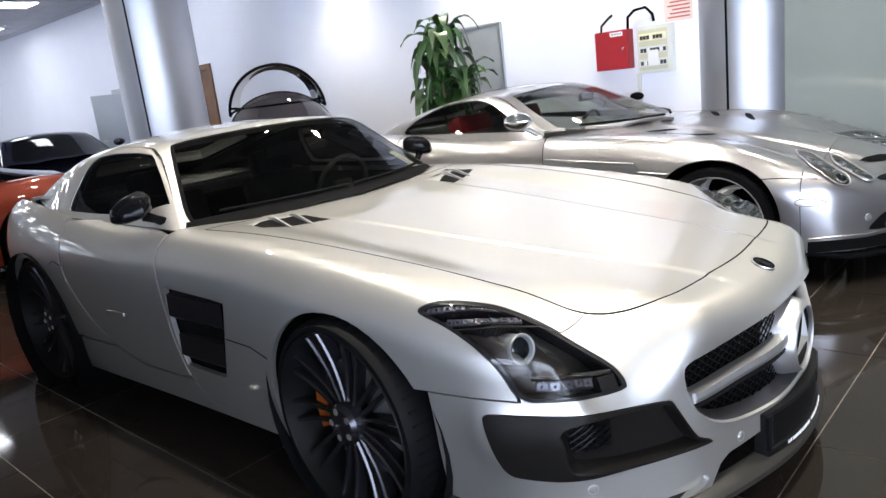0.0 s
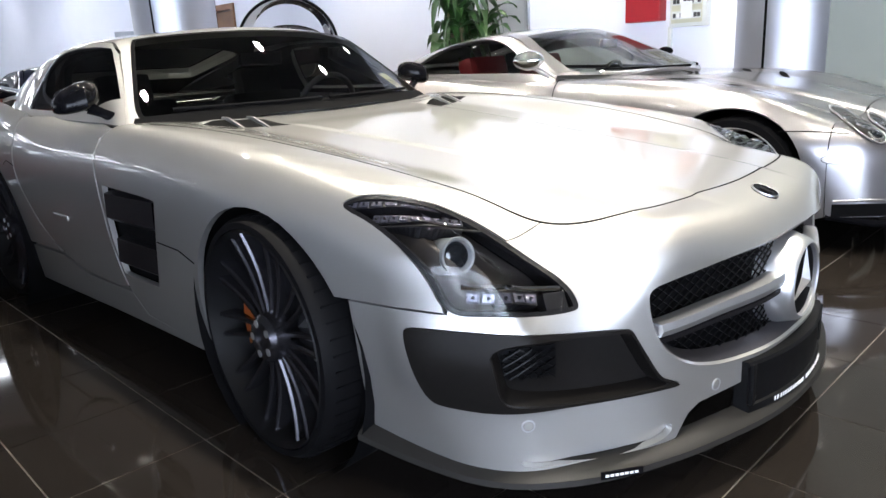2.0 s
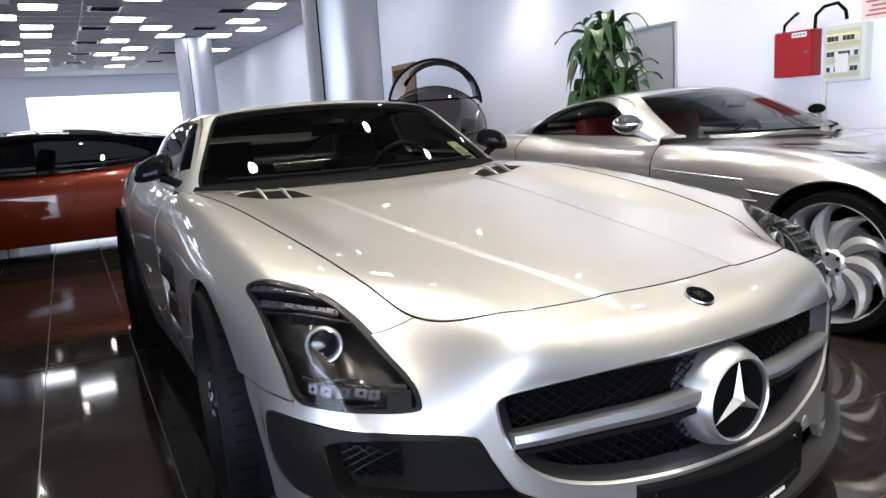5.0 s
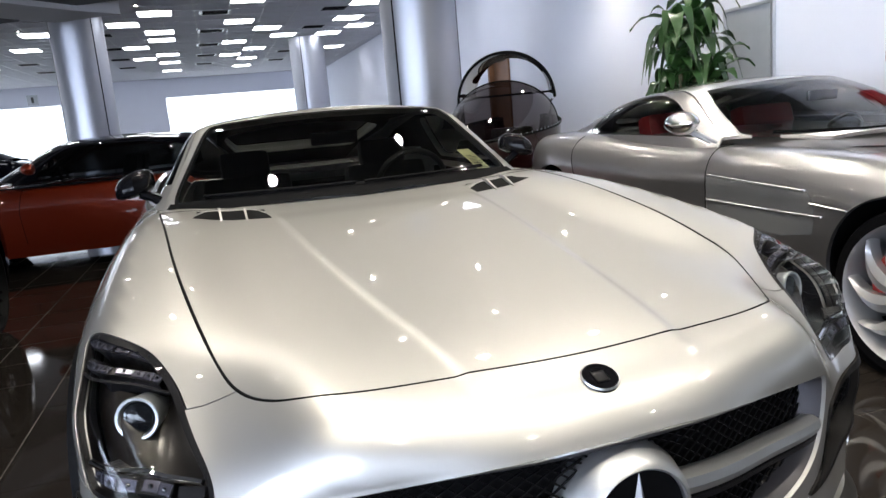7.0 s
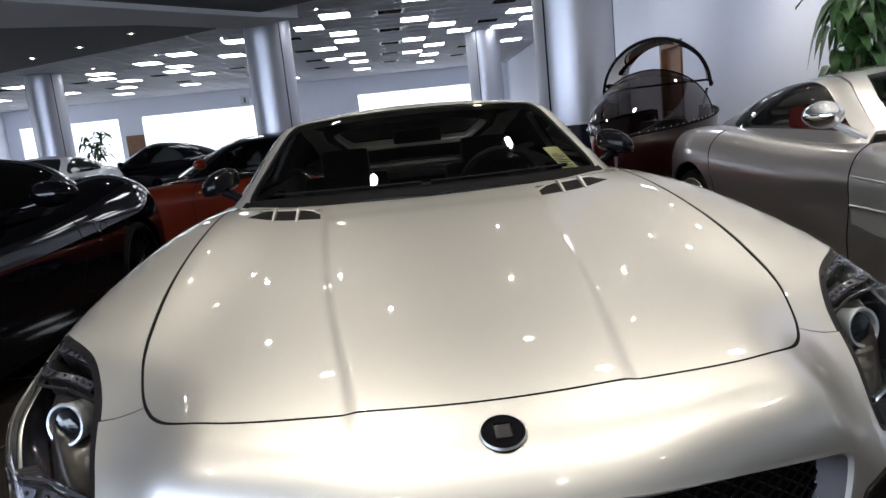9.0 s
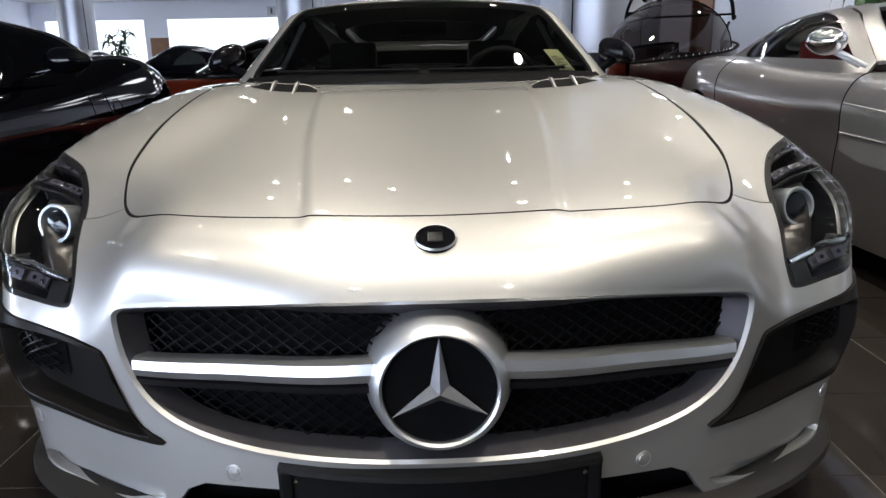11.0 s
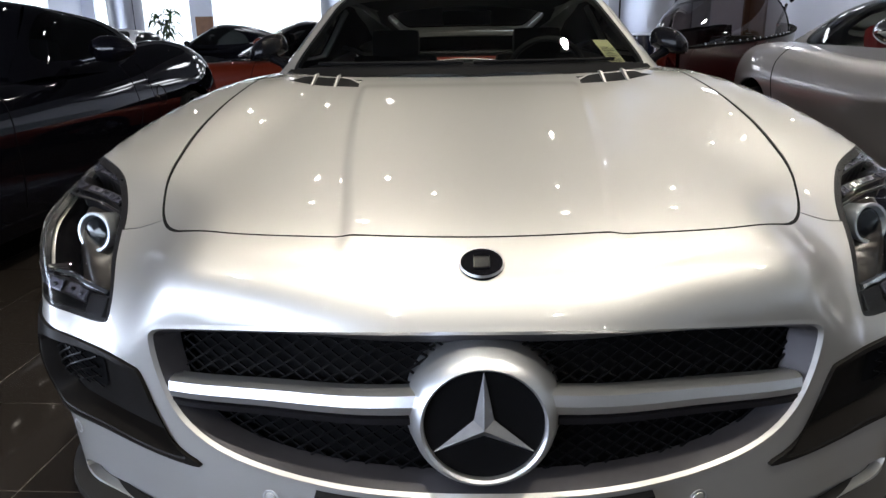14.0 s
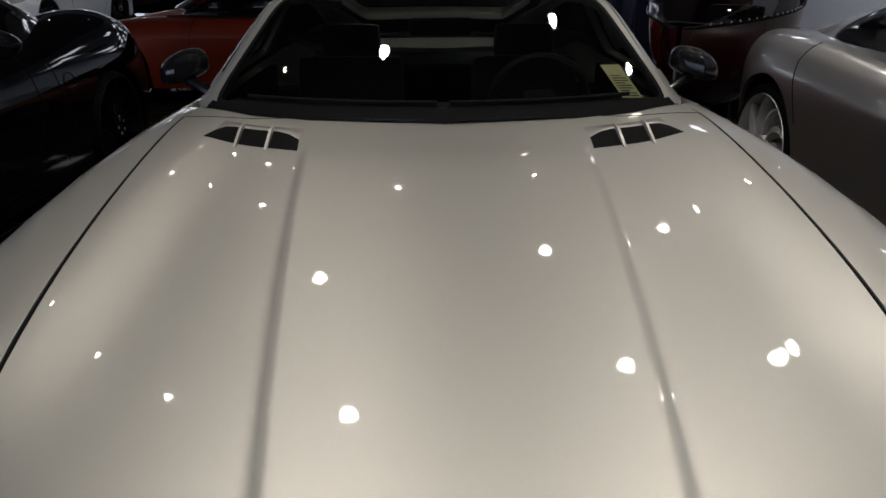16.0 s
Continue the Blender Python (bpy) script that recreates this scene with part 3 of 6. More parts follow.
def wheel(name, r, width, rim_mat, style, sign, at, parent, caliper):
    """A road wheel whose outer face looks to its own -x."""
    k = 1.065 if style == "twin" else 1.0
    w = part(name, lathe([(r * 0.85 * k, width * 0.5), (r * 0.955, width * 0.5), (r * 0.988, width * 0.43), (r, width * 0.3), (r, -width * 0.3), (r * 0.985, -width * 0.42), (r * 0.94, -width * 0.5), (r * 0.84, -width * 0.47), (r * 0.83, 0)], 72, pose(0, 0, 0, 0, -90, 0)), RUBBER, parent, "low-profile black tyre")
    w.matrix_basis = at @ (pose(0, 0, 0, 0, 0, 180) if sign > 0 else Matrix())
    bm = bmesh.new()
    for i in range(52):
        a = math.tau * i / 52
        for s in (-1, 1):
            add_box(bm, (s * width * 0.15, -0.0022, r - 0.004), (s * width * 0.41, 0.0022, r + 0.001), m=Matrix.Rotation(a, 4, "X"))
    for x in (-.13, 0, .13):
        add_lathe(bm, [(r + .001, -.005), (r + .001, .005)], 72, pose(x * width, 0, 0, 0, -90, 0))
    part("tread_groove", bm, BLACK, w)
    part("rim", lathe([(r * 0.845 * k, 0.5 * width - 0.004), (r * 0.835 * k, 0.5 * width + .003), (r * 0.82 * k, 0.47 * width), (r * 0.80 * k, 0.30 * width), (r * 0.74, -0.1 * width), (r * 0.74, -0.5 * width)], 72, pose(0, 0, 0, 0, -90, 0)), NEARBLACK if style == "twin" else rim_mat, w)
    X = -0.40 * width
    part("brake_disc", lathe([(r * 0.2, 0.0), (r * 0.56, 0.0), (r * 0.56, 0.02), (r * 0.2, 0.02)], 48, pose(-0.1 * width, 0, 0, 0, -90, 0)), STEEL, w)
    bm = bmesh.new()
    arcs = ((66, .34), (92, .36)) if style == "twin" else ((48, 1.05),)
    for start, arc in arcs:
        begin = start if sign < 0 else (180 + start if style != "twin" else 360 - start - math.degrees(arc))
        add_lathe(bm, [(r * 0.42, -0.03), (r * 0.58, -0.03), (r * 0.58, 0.04), (r * 0.42, 0.04), (r * 0.42, -0.03)], 6, pose(-0.12 * width, 0, 0, 0, -90, 0) @ Matrix.Rotation(radians(begin), 4, "Z"), arc=arc)
    part("caliper", bm, caliper, w, "coloured brake caliper")
    if style == "twin":
        for k in range(10):
            for s in (-1, 1):
                bm = bmesh.new()
                pts = []
                for i in range(7):
                    u = i / 6
                    rr = r * (0.16 + 0.715 * u)
                    off = s * (0.013 + 0.019 * u)
                    pts.append((X * (1.0 - 0.12 * math.sin(u * math.pi)) * (0.86 + 0.14 * u), off, rr))
                vs = []
                for x, y, z in pts:
                    hw = 0.0085
                    vs.append([bm.verts.new((x + dx, y + dy, z)) for dx, dy in ((0.045, -hw), (0.006, -hw), (0, -hw * 0.5), (0, hw * 0.5), (0.006, hw), (0.045, hw))])
                for a, b in zip(vs, vs[1:]):
                    for i in range(6):
                        bm.faces.new((a[i], a[(i + 1) % 6], b[(i + 1) % 6], b[i]))
                bmesh.ops.transform(bm, matrix=Matrix.Rotation(math.tau * k / 10 + 0.2, 4, "X"), verts=bm.verts)
                part("spoke", bm, rim_mat, w)
    else:
        for k in range(9):
            bm = bmesh.new()
            vs = []
            for i in range(9):
                u = i / 8
                rr, a = r * (0.16 + 0.645 * u), SWIRL * sign * 0.62 * u * u
                hw = 0.022 + 0.020 * math.sin(math.pi * u) - 0.014 * u ** 3
                row = []
                for dx, s in ((0.05, -1), (0.0, -0.9), (-0.012, 0), (0.0, 0.9), (0.05, 1)):
                    y, z = s * hw, rr
                    row.append(bm.verts.new((X + dx, y * math.cos(a) - z * math.sin(a), y * math.sin(a) + z * math.cos(a))))
                vs.append(row)
            for a, b in zip(vs, vs[1:]):
                for i in range(5):
                    bm.faces.new((a[i], a[(i + 1) % 5], b[(i + 1) % 5], b[i]))
            bmesh.ops.transform(bm, matrix=Matrix.Rotation(math.tau * k / 9, 4, "X"), verts=bm.verts)
            part("spoke", bm, rim_mat, w)
    part("hub", lathe([(r * 0.20, -0.02), (r * 0.20, 0.02), (r * 0.16, 0.034), (r * 0.09, 0.036), (r * 0.085, 0.028), (0.0, 0.028)], 40, pose(X * 0.86, 0, 0, 0, -90, 0)), rim_mat, w)
    for k in range(5):
        a = math.tau * k / 5
        part("wheel_bolt", lathe([(0.011, 0), (0.011, 0.014), (0.0, 0.016)], 10, pose(X * 0.86 - 0.022, 0.045 * math.cos(a), 0.045 * math.sin(a), 0, -90, 0)), SATIN if style == "twin" else RIM, w)
    return w


# ---- the silver gullwing coupe ----
zc = knots(-.1, .56, -.03, .615, .05, .662, .15, .69, .5, .735, 1.1, .80, 1.6, .85, 2.1, .88, 4, .92, 4.7, .86)
fend = knots(-.1, -.03, .2, -.02, .45, .0, .7, .025, 1.0, .035, 1.5, .03, 2.0, .01, 2.7, -.01, 3.25, .05, 4.1, .02)
drop = knots(0, .16, .05, .125, .11, .09, .17, .064, .23, .04, .32, .008, .4, 0)
wy = knots(0, .83, .3, .92, .5, .948, .65, .958, 1.0, .97, 1.5, .957, 2.2, .94, 2.7, .942, 3.3, .935, 3.8, .885, 4.2, .78)
nose = knots(0, -.035, .2, -.022, .36, .025, .55, .088, .7, .18, .81, .25, .92, .38, 1.0, .58, 1.2, 1.2)
dome = knots(0, .228, .15, .240, .45, .280, .75, .318, 1.0, .344, 1.3, .370, 1.6, .39)


def coupe(x, y, z):
    ax = np.abs(x)
    n = nose(ax)
    bulge = .035 * np.exp(-((z - .42) / .09) ** 2) * step(ax, .7, .86) * step(y, .62, .4)
    top = zc(y) + fend(y) * step(ax, .5, .78) - drop(y - n) * step(ax, .45, .72) * (1 - .85 * step(ax, .77, .9)) - .06 * step(ax, .84, 1.0)
    top = top + 0.0048 * step(ax, dome(y) + .010, dome(y) - .026) * step(y, .03, .17) * step(y, 1.72, 1.48)
    w = wy(y) - .05 * (np.clip(.68 - z, 0, 1) / .5) ** 2 - .05 * (np.clip(z - .68, 0, 1) / .2) ** 2 + bulge
    front = (n - bulge - y) * .85
    rear = y - (4.15 - .25 * (ax / .9) ** 3)
    return smax(smax(smax(z - top, ax - w, .09), front, .08), rear, .2)


roof_line = knots(2.2, 1.235, 2.6, 1.25, 3.0, 1.245, 3.4, 1.17, 3.8, 1.03, 4.2, .86)


def coupe_cabin(x, y, z):
    ax = np.abs(x)
    screen = (1.87 + .36 * ax ** 2 + 1.45 * (z - .885) - y) * .57
    roof = z - (roof_line(y) - .045 * (ax / .58) ** 2)
    side = (ax - (.815 - .62 * (z - .9) - .16 * step(y, 2.9, 4.3))) * .85
    return smax(smax(screen, roof, .05), side, .07)


HOOD = [(0, .141, 0), (.12, .146, 0), (.235, .157, 0), (.40, .170, 0), (.49, .189, 0), (.545, .228, 0), (.592, .287, 0), (.625, .345, 0), (.646, .40, 0), (.670, .50, 0), (.708, .8, 0), (.735, 1.1, 0), (.76, 1.5, 0), (.79, 1.9, 0), (.78, 2.0, 0), (.6, 1.955, 0), (.3, 1.885, 0), (0, 1.855, 0)]
SEAM = [(.66, .355, 0), (.69, .362, 0), (.73, .374, 0)]
LAMP = [(.918, .70, .735), (.895, .69, .748), (.86, .64, .757), (.815, .565, .75), (.773, .508, .727), (.744, .42, .686), (.722, .317, .628), (.70, .225, .577), (.692, .20, .53), (.70, .205, .515), (.78, .25, .517), (.86, .33, .525), (.905, .39, .53), (.912, .43, .61), (.918, .50, .665), (.928, .60, .715)]
GRILLE = [(0, -.02, .593), (.30, .006, .585), (.53, .08, .562), (.567, .097, .552), (.58, .103, .53), (.566, .095, .45), (.526, .078, .379), (.441, .049, .327), (.296, .003, .302), (0, -.035, .298)]
INTAKE = [(.947, .489, .485), (.942, .471, .496), (.909, .377, .497), (.80, .24, .48), (.62, .126, .466), (.603, .117, .456), (.575, .10, .38), (.545, .086, .331), (.47, .058, .298), (.56, .10, .300), (.699, .175, .302), (.85, .285, .307), (.905, .393, .314), (.922, .439, .322), (.94, .46, .38)]
MOUTH = [(.885, .303, .467), (.75, .209, .464), (.62, .128, .457), (.607, .121, .45), (.58, .105, .396), (.545, .086, .331), (.51, .073, .310), (.56, .10, .305), (.67, .16, .307), (.79, .235, .317), (.845, .27, .326), (.865, .288, .345), (.876, .290, .41)]
GUARD = [(.876, .292, .460), (.80, .235, .453), (.748, .205, .447), (.742, .203, .44), (.742, .204, .372), (.75, .207, .365), (.85, .27, .366), (.864, .28, .375)]
SCOOP = [(.83, .285, .162), (.80, .245, .205), (.63, .133, .192), (.515, .075, .212), (.50, .07, .19), (.53, .085, .168), (.63, .133, .16)]
SVENT = [(.945, 2.015, .684), (.945, 2.005, .684), (.946, 1.60, .668), (.95, 1.60, .655), (.953, 1.64, .526), (.94, 1.705, .368), (.94, 1.72, .360), (.935, 1.985, .362), (.935, 1.995, .37), (.945, 2.02, .52)]


def mirror_loop(half):
    """Closes a half outline, given from the middle out and back to the middle, with its twin."""
    return list(half) + [(-x, y, z) for x, y, z in half[::-1] if x > 1e-6]


def arch(y, z, r, n=26, x=.95, start=-25, end=205):
    return [(x, y + r * math.cos(radians(start + (end - start) * i / n)), z + r * math.sin(radians(start + (end - start) * i / n))) for i in range(n + 1)]


def mesh_guard(f, chart, outline, lift, pitch, r, slope=0.75):
    """A woven guard: two sets of slanting wires across an opening, laid on the form."""
    flat = chart.flat(np.array(outline, float))
    lo, hi = flat.min(0), flat.max(0)
    bm = bmesh.new()
    for s in (-1, 1):
        c = -4.0
        while c < 4.0:
            u = np.arange(lo[0], hi[0], 0.012)
            v = c + s * slope * u
            ok = (v > lo[1]) & (v < hi[1])
            c += pitch
            if ok.sum() < 3:
                continue
            uv = np.c_[u[ok], v[ok]]
            keep = within(uv, flat)
            runs, run = [], []
            for k, p in zip(keep, uv):
                if k:
                    run.append(p)
                elif run:
                    runs.append(run)
                    run = []
            if run:
                runs.append(run)
            for run in runs:
                if len(run) < 2:
                    continue
                o, d, reach = chart.rays(np.array(run))
                p = solve(f, o, d, reach)
                p = p + (lift + s * r * 0.5) * gradient(f, p)
                add_tube(bm, [tuple(q) for q in p], r, 4)
    return bm


def recess(f, chart, loop, steps):
    """A turned-in wall: the outline moved inwards and sunk, step by step (inwards, lift)."""
    bm, rings = bmesh.new(), []
    fine = dense(chart.flat(np.array(loop, float)), .012)
    for d, lift in steps:
        o, e, r = chart.rays(shrink(fine, d))
        p = solve(f, o, e, r)
        p = p + lift * gradient(f, p)
        rings.append([bm.verts.new(tuple(q)) for q in p])
    for a, b in zip(rings, rings[1:]):
        for i in range(len(a)):
            bm.faces.new((a[i], a[(i + 1) % len(a)], b[(i + 1) % len(a)], b[i]))
    bmesh.ops.recalc_face_normals(bm, faces=bm.faces)
    return bm


def build_coupe():
    car = thing("silver_coupe", "silver gullwing sports coupe with black trim, parked on the tiles", "car")
    top, fan, flank = Top(), Fan(0.95), Side(1)
    both = lambda name, me, mat, label="": [part(name, me, mat, car, label), part(name, mirrored(me), mat, car, label)]
    # bonnet with two raised creases and two finned vents
    hood = rounded(mirror_loop(HOOD), 2)
    vent = [(.40, 1.605, 0), (.40, 1.605, 0), (.672, 1.69, 0), (.672, 1.69, 0), (.655, 1.79, 0), (.41, 1.725, 0)]
    vents = []
    ys = np.linspace(.15, 1.7, 96)
    creases = [np.c_[sx * (dome(ys) + off), ys, ys * 0] for sx in (1, -1) for off in (-.026, -.016, -.006, .004, .013)]
    bonnet = part("bonnet", sheet("bonnet", coupe, top, hood, vents, 0.022, 0.003, 0.03, lines=creases), SILVER, car, "long silver bonnet")
    for s in (1, -1):
        v = [(s * a, b, c) for a, b, c in vent]
        fa = [(s * (.40 + .272 * u), 1.605 + .085 * u) for u in np.linspace(0, 1, 9)]
        fb = [(s * (.41 + .245 * u), 1.705 + .065 * u) for u in np.linspace(0, 1, 9)]
        lay = lambda x, y, up: (x, y, float(on(coupe, top, [(x, y, 0)])[0][2]) + up)
        taper = lambda u: min(1.0, 6 * u, 6 * (1 - u))
        mouth_rows, cap_rows = [], []
        for u, a, b in zip(np.linspace(0, 1, 9), fa, fb):
            hgt = .019 * taper(u)
            mouth_rows.append([lay(*a, .0005), lay((a[0] + b[0]) / 2, (a[1] + b[1]) / 2, hgt * .45 + .0005), lay(*b, hgt)])
            cap_rows.append([lay(*b, hgt), lay(b[0], b[1] + .006, hgt + .002), lay(b[0], b[1] + .05, hgt * .55 + .001), lay(b[0], b[1] + .10, .0006)])
        for nm, rows_, mt, lb in (("vent_mouth", mouth_rows, BLACK, "black vent opening"), ("vent_cap", cap_rows, SILVER, "silver lip of the vent")):
            bm = bmesh.new()
            vv = [[bm.verts.new(p) for p in r_] for r_ in rows_]
            for a, b in zip(vv, vv[1:]):
                for i in range(len(a) - 1):
                    bm.faces.new((a[i], a[i + 1], b[i + 1], b[i]))
            bmesh.ops.recalc_face_normals(bm, faces=bm.faces)
            part(nm, bm, mt, bonnet, lb)
        for k in (0.33, 0.66):
            x0 = s * (.40 + .265 * k)
            y0 = 1.615 + .075 * k
            z0 = float(on(coupe, top, [(x0, y0, 0)])[0][2])
            bm = bmesh.new()
            prof = [(-.03, .0), (.02, .018), (.065, .034), (.105, .036), (.13, -.02), (-.01, -.02)]
            rows = [[bm.verts.new((x0 + dx, y0 + a, z0 + b)) for a, b in prof] for dx in (-.0038, .0038)]
            bm.faces.new(rows[0])
            bm.faces.new(rows[1][::-1])
            for i in range(6):
                bm.faces.new((rows[0][i], rows[1][i], rows[1][(i + 1) % 6], rows[0][(i + 1) % 6]))
            bmesh.ops.recalc_face_normals(bm, faces=bm.faces)
            part("vent_fin", bm, SILVER, bonnet, smooth=False)
    # nose
    CORNER = (.6235, .345, 0)
    edge = hood[np.argsort(np.arctan2(hood[:, 0], .95 - hood[:, 1]))]
    right = [tuple(p) for p in on(coupe, top, [h for h in edge if h[1] < .325 and h[0] > 0.004] + [CORNER])]
    lower = [(.80, .40, .69), (.86, .42, .62), (.905, .39, .53), (.943, .51, .532), (.962, .66, .527), (.955, .657, .45), (.94, .66, .30), (.905, .665, .15), (.875, .51, .135), (.835, .30, .135), (.684, .17, .135), (.53, .083, .135), (.49, .066, .165), (.455, .055, .215), (.42, .045, .232), (.28, -.002, .243), (0, -.035, .247)]
    outline = [tuple(on(coupe, top, [(0, right[0][1], 0)])[0])] + right + [tuple(p) for p in on(coupe, top, SEAM)] + lower
    outline = outline + [(-x, y, z) for x, y, z in outline[::-1] if x > 0.001]
    lamp, lamp2 = rounded(LAMP, 2), rounded(FLIP(LAMP), 2)
    grille = rounded(mirror_loop(GRILLE), 2)
    intake, intake2 = rounded(INTAKE, 2), rounded(FLIP(INTAKE), 2)
    scoop, scoop2 = rounded(SCOOP, 2), rounded(FLIP(SCOOP), 2)
    wheel_cut = arch(1.03, .33, .372)
    bumper = part("front_bumper", sheet("front_bumper", coupe, fan, outline, [lamp, lamp2, grille, intake, intake2, scoop, scoop2], 0.022, 0.0015, 0.02), SILVER, car, "silver nose with a wide grille opening")
    part("grille_surround", recess(coupe, fan, grille, ((-.004, .0015), (.004, .002), (.009, -.005))), SILVER, bumper, "silver rolled rim of the grille")
    part("grille_throat", recess(coupe, fan, grille, ((.008, -.004), (.017, -.022), (.027, -.048))), THROATSHADE, bumper, "silver inner wall of the grille, darkened for its shade")
    part("grille_back", sheet("grille_back", coupe, fan, grille, (), 0.04, -0.004, 0.0, -0.075), BLACK, bumper)
    part("grille_mesh", mesh_guard(coupe, fan, shrink3(grille, fan, .024), -0.046, 0.024, 0.0024), MESHGREY, bumper, "black woven grille mesh")
    for sc in (scoop, scoop2):
        part("air_scoop", sheet("air_scoop", coupe, fan, sc, (), 0.02, -0.004, 0.0, -0.022), SILVER, bumper)
    for s, out, mouth in ((1, intake, rounded(MOUTH, 2)), (-1, intake2, rounded(FLIP(MOUTH), 2))):
        side = part("side_intake", sheet("side_intake", coupe, fan, out, [mouth], 0.02, 0.0005, 0.03, 0.006), SATINBLACK, bumper, "satin black air intake frame")
        part("intake_bowl", recess(coupe, fan, mouth, ((-.004, .006), (.002, .002), (.006, -.012), (.012, -.042))), SATINBLACK, side, "black hollow of the intake")
        part("duct", sheet("duct", coupe, fan, shrink3(mouth, fan, .008), (), 0.03, -0.004, 0.0, -0.040), SATINBLACK, side)
        guard = rounded(GUARD if s > 0 else FLIP(GUARD), 1)
        part("guard_back", sheet("guard_back", coupe, fan, guard, (), 0.03, 0.0, 0.0, -0.036), BLACK, side)
        part("intake_mesh", mesh_guard(coupe, fan, guard, -0.028, 0.021, 0.0022), MESHGREY, side, "black diamond mesh")
    # chin spoiler
    prof = [(.93, .68, .162), (.905, .50, .143), (.865, .30, .138), (.71, .155, .133), (.53, .06, .138), (.40, .01, .143), (.2, -.045, .143), (0, -.06, .143)]
    path = rounded(prof + FLIP(prof)[::-1][1:], 2, closed=False)
    bm = bmesh.new()
    rows = []
    for x, y, z in path:
        n = Vector((x, (y - .9) * 1.0, 0)).normalized()
        rows.append([bm.verts.new((x + n.x * a, y + n.y * a, z + b)) for a, b in ((-.04, .03), (.0, .022), (.022, .008), (.024, -.006), (.0, -.022), (-.08, -.02))])
    for a, b in zip(rows, rows[1:]):
        for i in range(5):
            bm.faces.new((a[i], a[i + 1], b[i + 1], b[i]))
    bmesh.ops.recalc_face_normals(bm, faces=bm.faces)
    part("chin_spoiler", bm, LIPGREY, bumper, "dark silver chin spoiler")
    part("lower_intake", box((-.55, .12, .12), (.55, .16, .27)), BLACK, bumper, "black lower air intake")
    # flanks
    fender = [tuple(p) for p in on(coupe, top, [CORNER] + [h for h in edge if h[1] > .355 and h[0] > .6 and h[1] < 1.97])]
    fender += [(.80, 2.05, .885), (.90, 2.075, .80), (.933, 2.055, .70), (.94, 2.045, .60), (.945, 2.035, .48), (.94, 2.01, .36), (.94, 1.985, .303), (.94, 1.90, .224), (.93, 1.55, .20), (.93, 1.40, .20), (.95, 1.402, .33)]
    fender += arch(1.03, .33, .372, 20, .955, 0, 149)
    fender += [(.943, .51, .532), (.905, .39, .53), (.86, .42, .62), (.80, .42, .70)] + [tuple(p) for p in on(coupe, top, SEAM[::-1])]
    svent = rounded(SVENT, 1)
    me = sheet("front_wing", coupe, flank, fender, [lamp, svent], 0.022, 0.0015, 0.02)
    wings = both("front_wing", me, SILVER, "silver front wing")
    for s, wing in zip((1, -1), wings):
        sv = [(s * a, b, c) for a, b, c in svent]
        back = sheet("side_vent", coupe, Side(s), sv, (), 0.03, -0.004, 0.0, -0.03)
        v = part("side_vent", back, BLACK, wing, "black louvred side vent")
        for zz in (.56, .40):
            bm = bmesh.new()
            rows = []
            for i in range(9):
                y = (1.618 + .392 * i / 8) if zz > .5 else (1.675 + .325 * i / 8)
                p = on(coupe, Side(s), [(s * .95, y, zz)])[0]
                rows.append([bm.verts.new((p[0] + s * dx, y, p[2] + dz)) for dx, dz in ((-.03, .11 - .0 * i), (.002, .10), (.006, .015), (-.012, .0), (-.04, .0))])
            for a, b in zip(rows, rows[1:]):
                for i in range(4):
                    bm.faces.new((a[i], a[i + 1], b[i + 1], b[i]))
            bmesh.ops.recalc_face_normals(bm, faces=bm.faces)
            part("louvre", bm, PLASTIC, v, "black plastic louvre")
    door = [(.80, 2.06, .885), (.80, 2.95, .90), (.90, 2.95, .84), (.94, 2.955, .72), (.94, 2.93, .62), (.941, 2.78, .46), (.93, 2.6, .35), (.93, 2.4, .30), (.94, 1.995, .30), (.945, 2.018, .36), (.945, 2.043, .48), (.94, 2.053, .60), (.933, 2.065, .70), (.90, 2.085, .80)]
    doors = both("door", sheet("door", coupe, flank, rounded(door, 1), (), 0.03, 0.0015, 0.02), SILVER, "silver gullwing door")
    sill = [(.94, 1.987, .297), (.93, 2.4, .29), (.93, 2.62, .34), (.93, 2.98, .335), (.92, 3.02, .17), (.91, 1.4, .17), (.92, 1.4, .195), (.93, 1.90, .218)]
    both("sill", sheet("sill", coupe, flank, sill, (), 0.03, 0.0015, 0.02), SILVER, "silver door sill")
    quarter = [(.80, 2.96, .90), (.75, 3.5, .95), (.70, 3.8, .95), (.66, 4.04, .85), (.80, 4.04, .6), (.84, 4.0, .3), (.88, 3.79, .3)] + arch(3.40, .34, .372, 20, .95, 0, 180) + [(.93, 3.0, .345), (.93, 2.62, .35), (.941, 2.79, .46), (.94, 2.94, .62), (.94, 2.965, .72), (.90, 2.96, .84)]
    both("rear_wing", sheet("rear_wing", coupe, flank, quarter, (), 0.03, 0.0015, 0.02), SILVER, "silver rear wing")
    part("boot_lid", sheet("boot_lid", coupe, top, mirror_loop([(0, 3.2, 0), (.72, 3.3, 0), (.72, 3.5, 0), (.69, 3.8, 0), (.65, 3.99, 0), (0, 4.04, 0)]), (), 0.05, 0.002, 0.02), SILVER, car, "silver boot lid")
    # cabin
    rail = [(.80, 2.06, .90), (.70, 2.25, 1.05), (.60, 2.46, 1.2), (.585, 2.7, 1.22), (.575, 3.0, 1.21), (.52, 3.4, 1.13), (.42, 3.75, .99), (.38, 4.0, .9)]
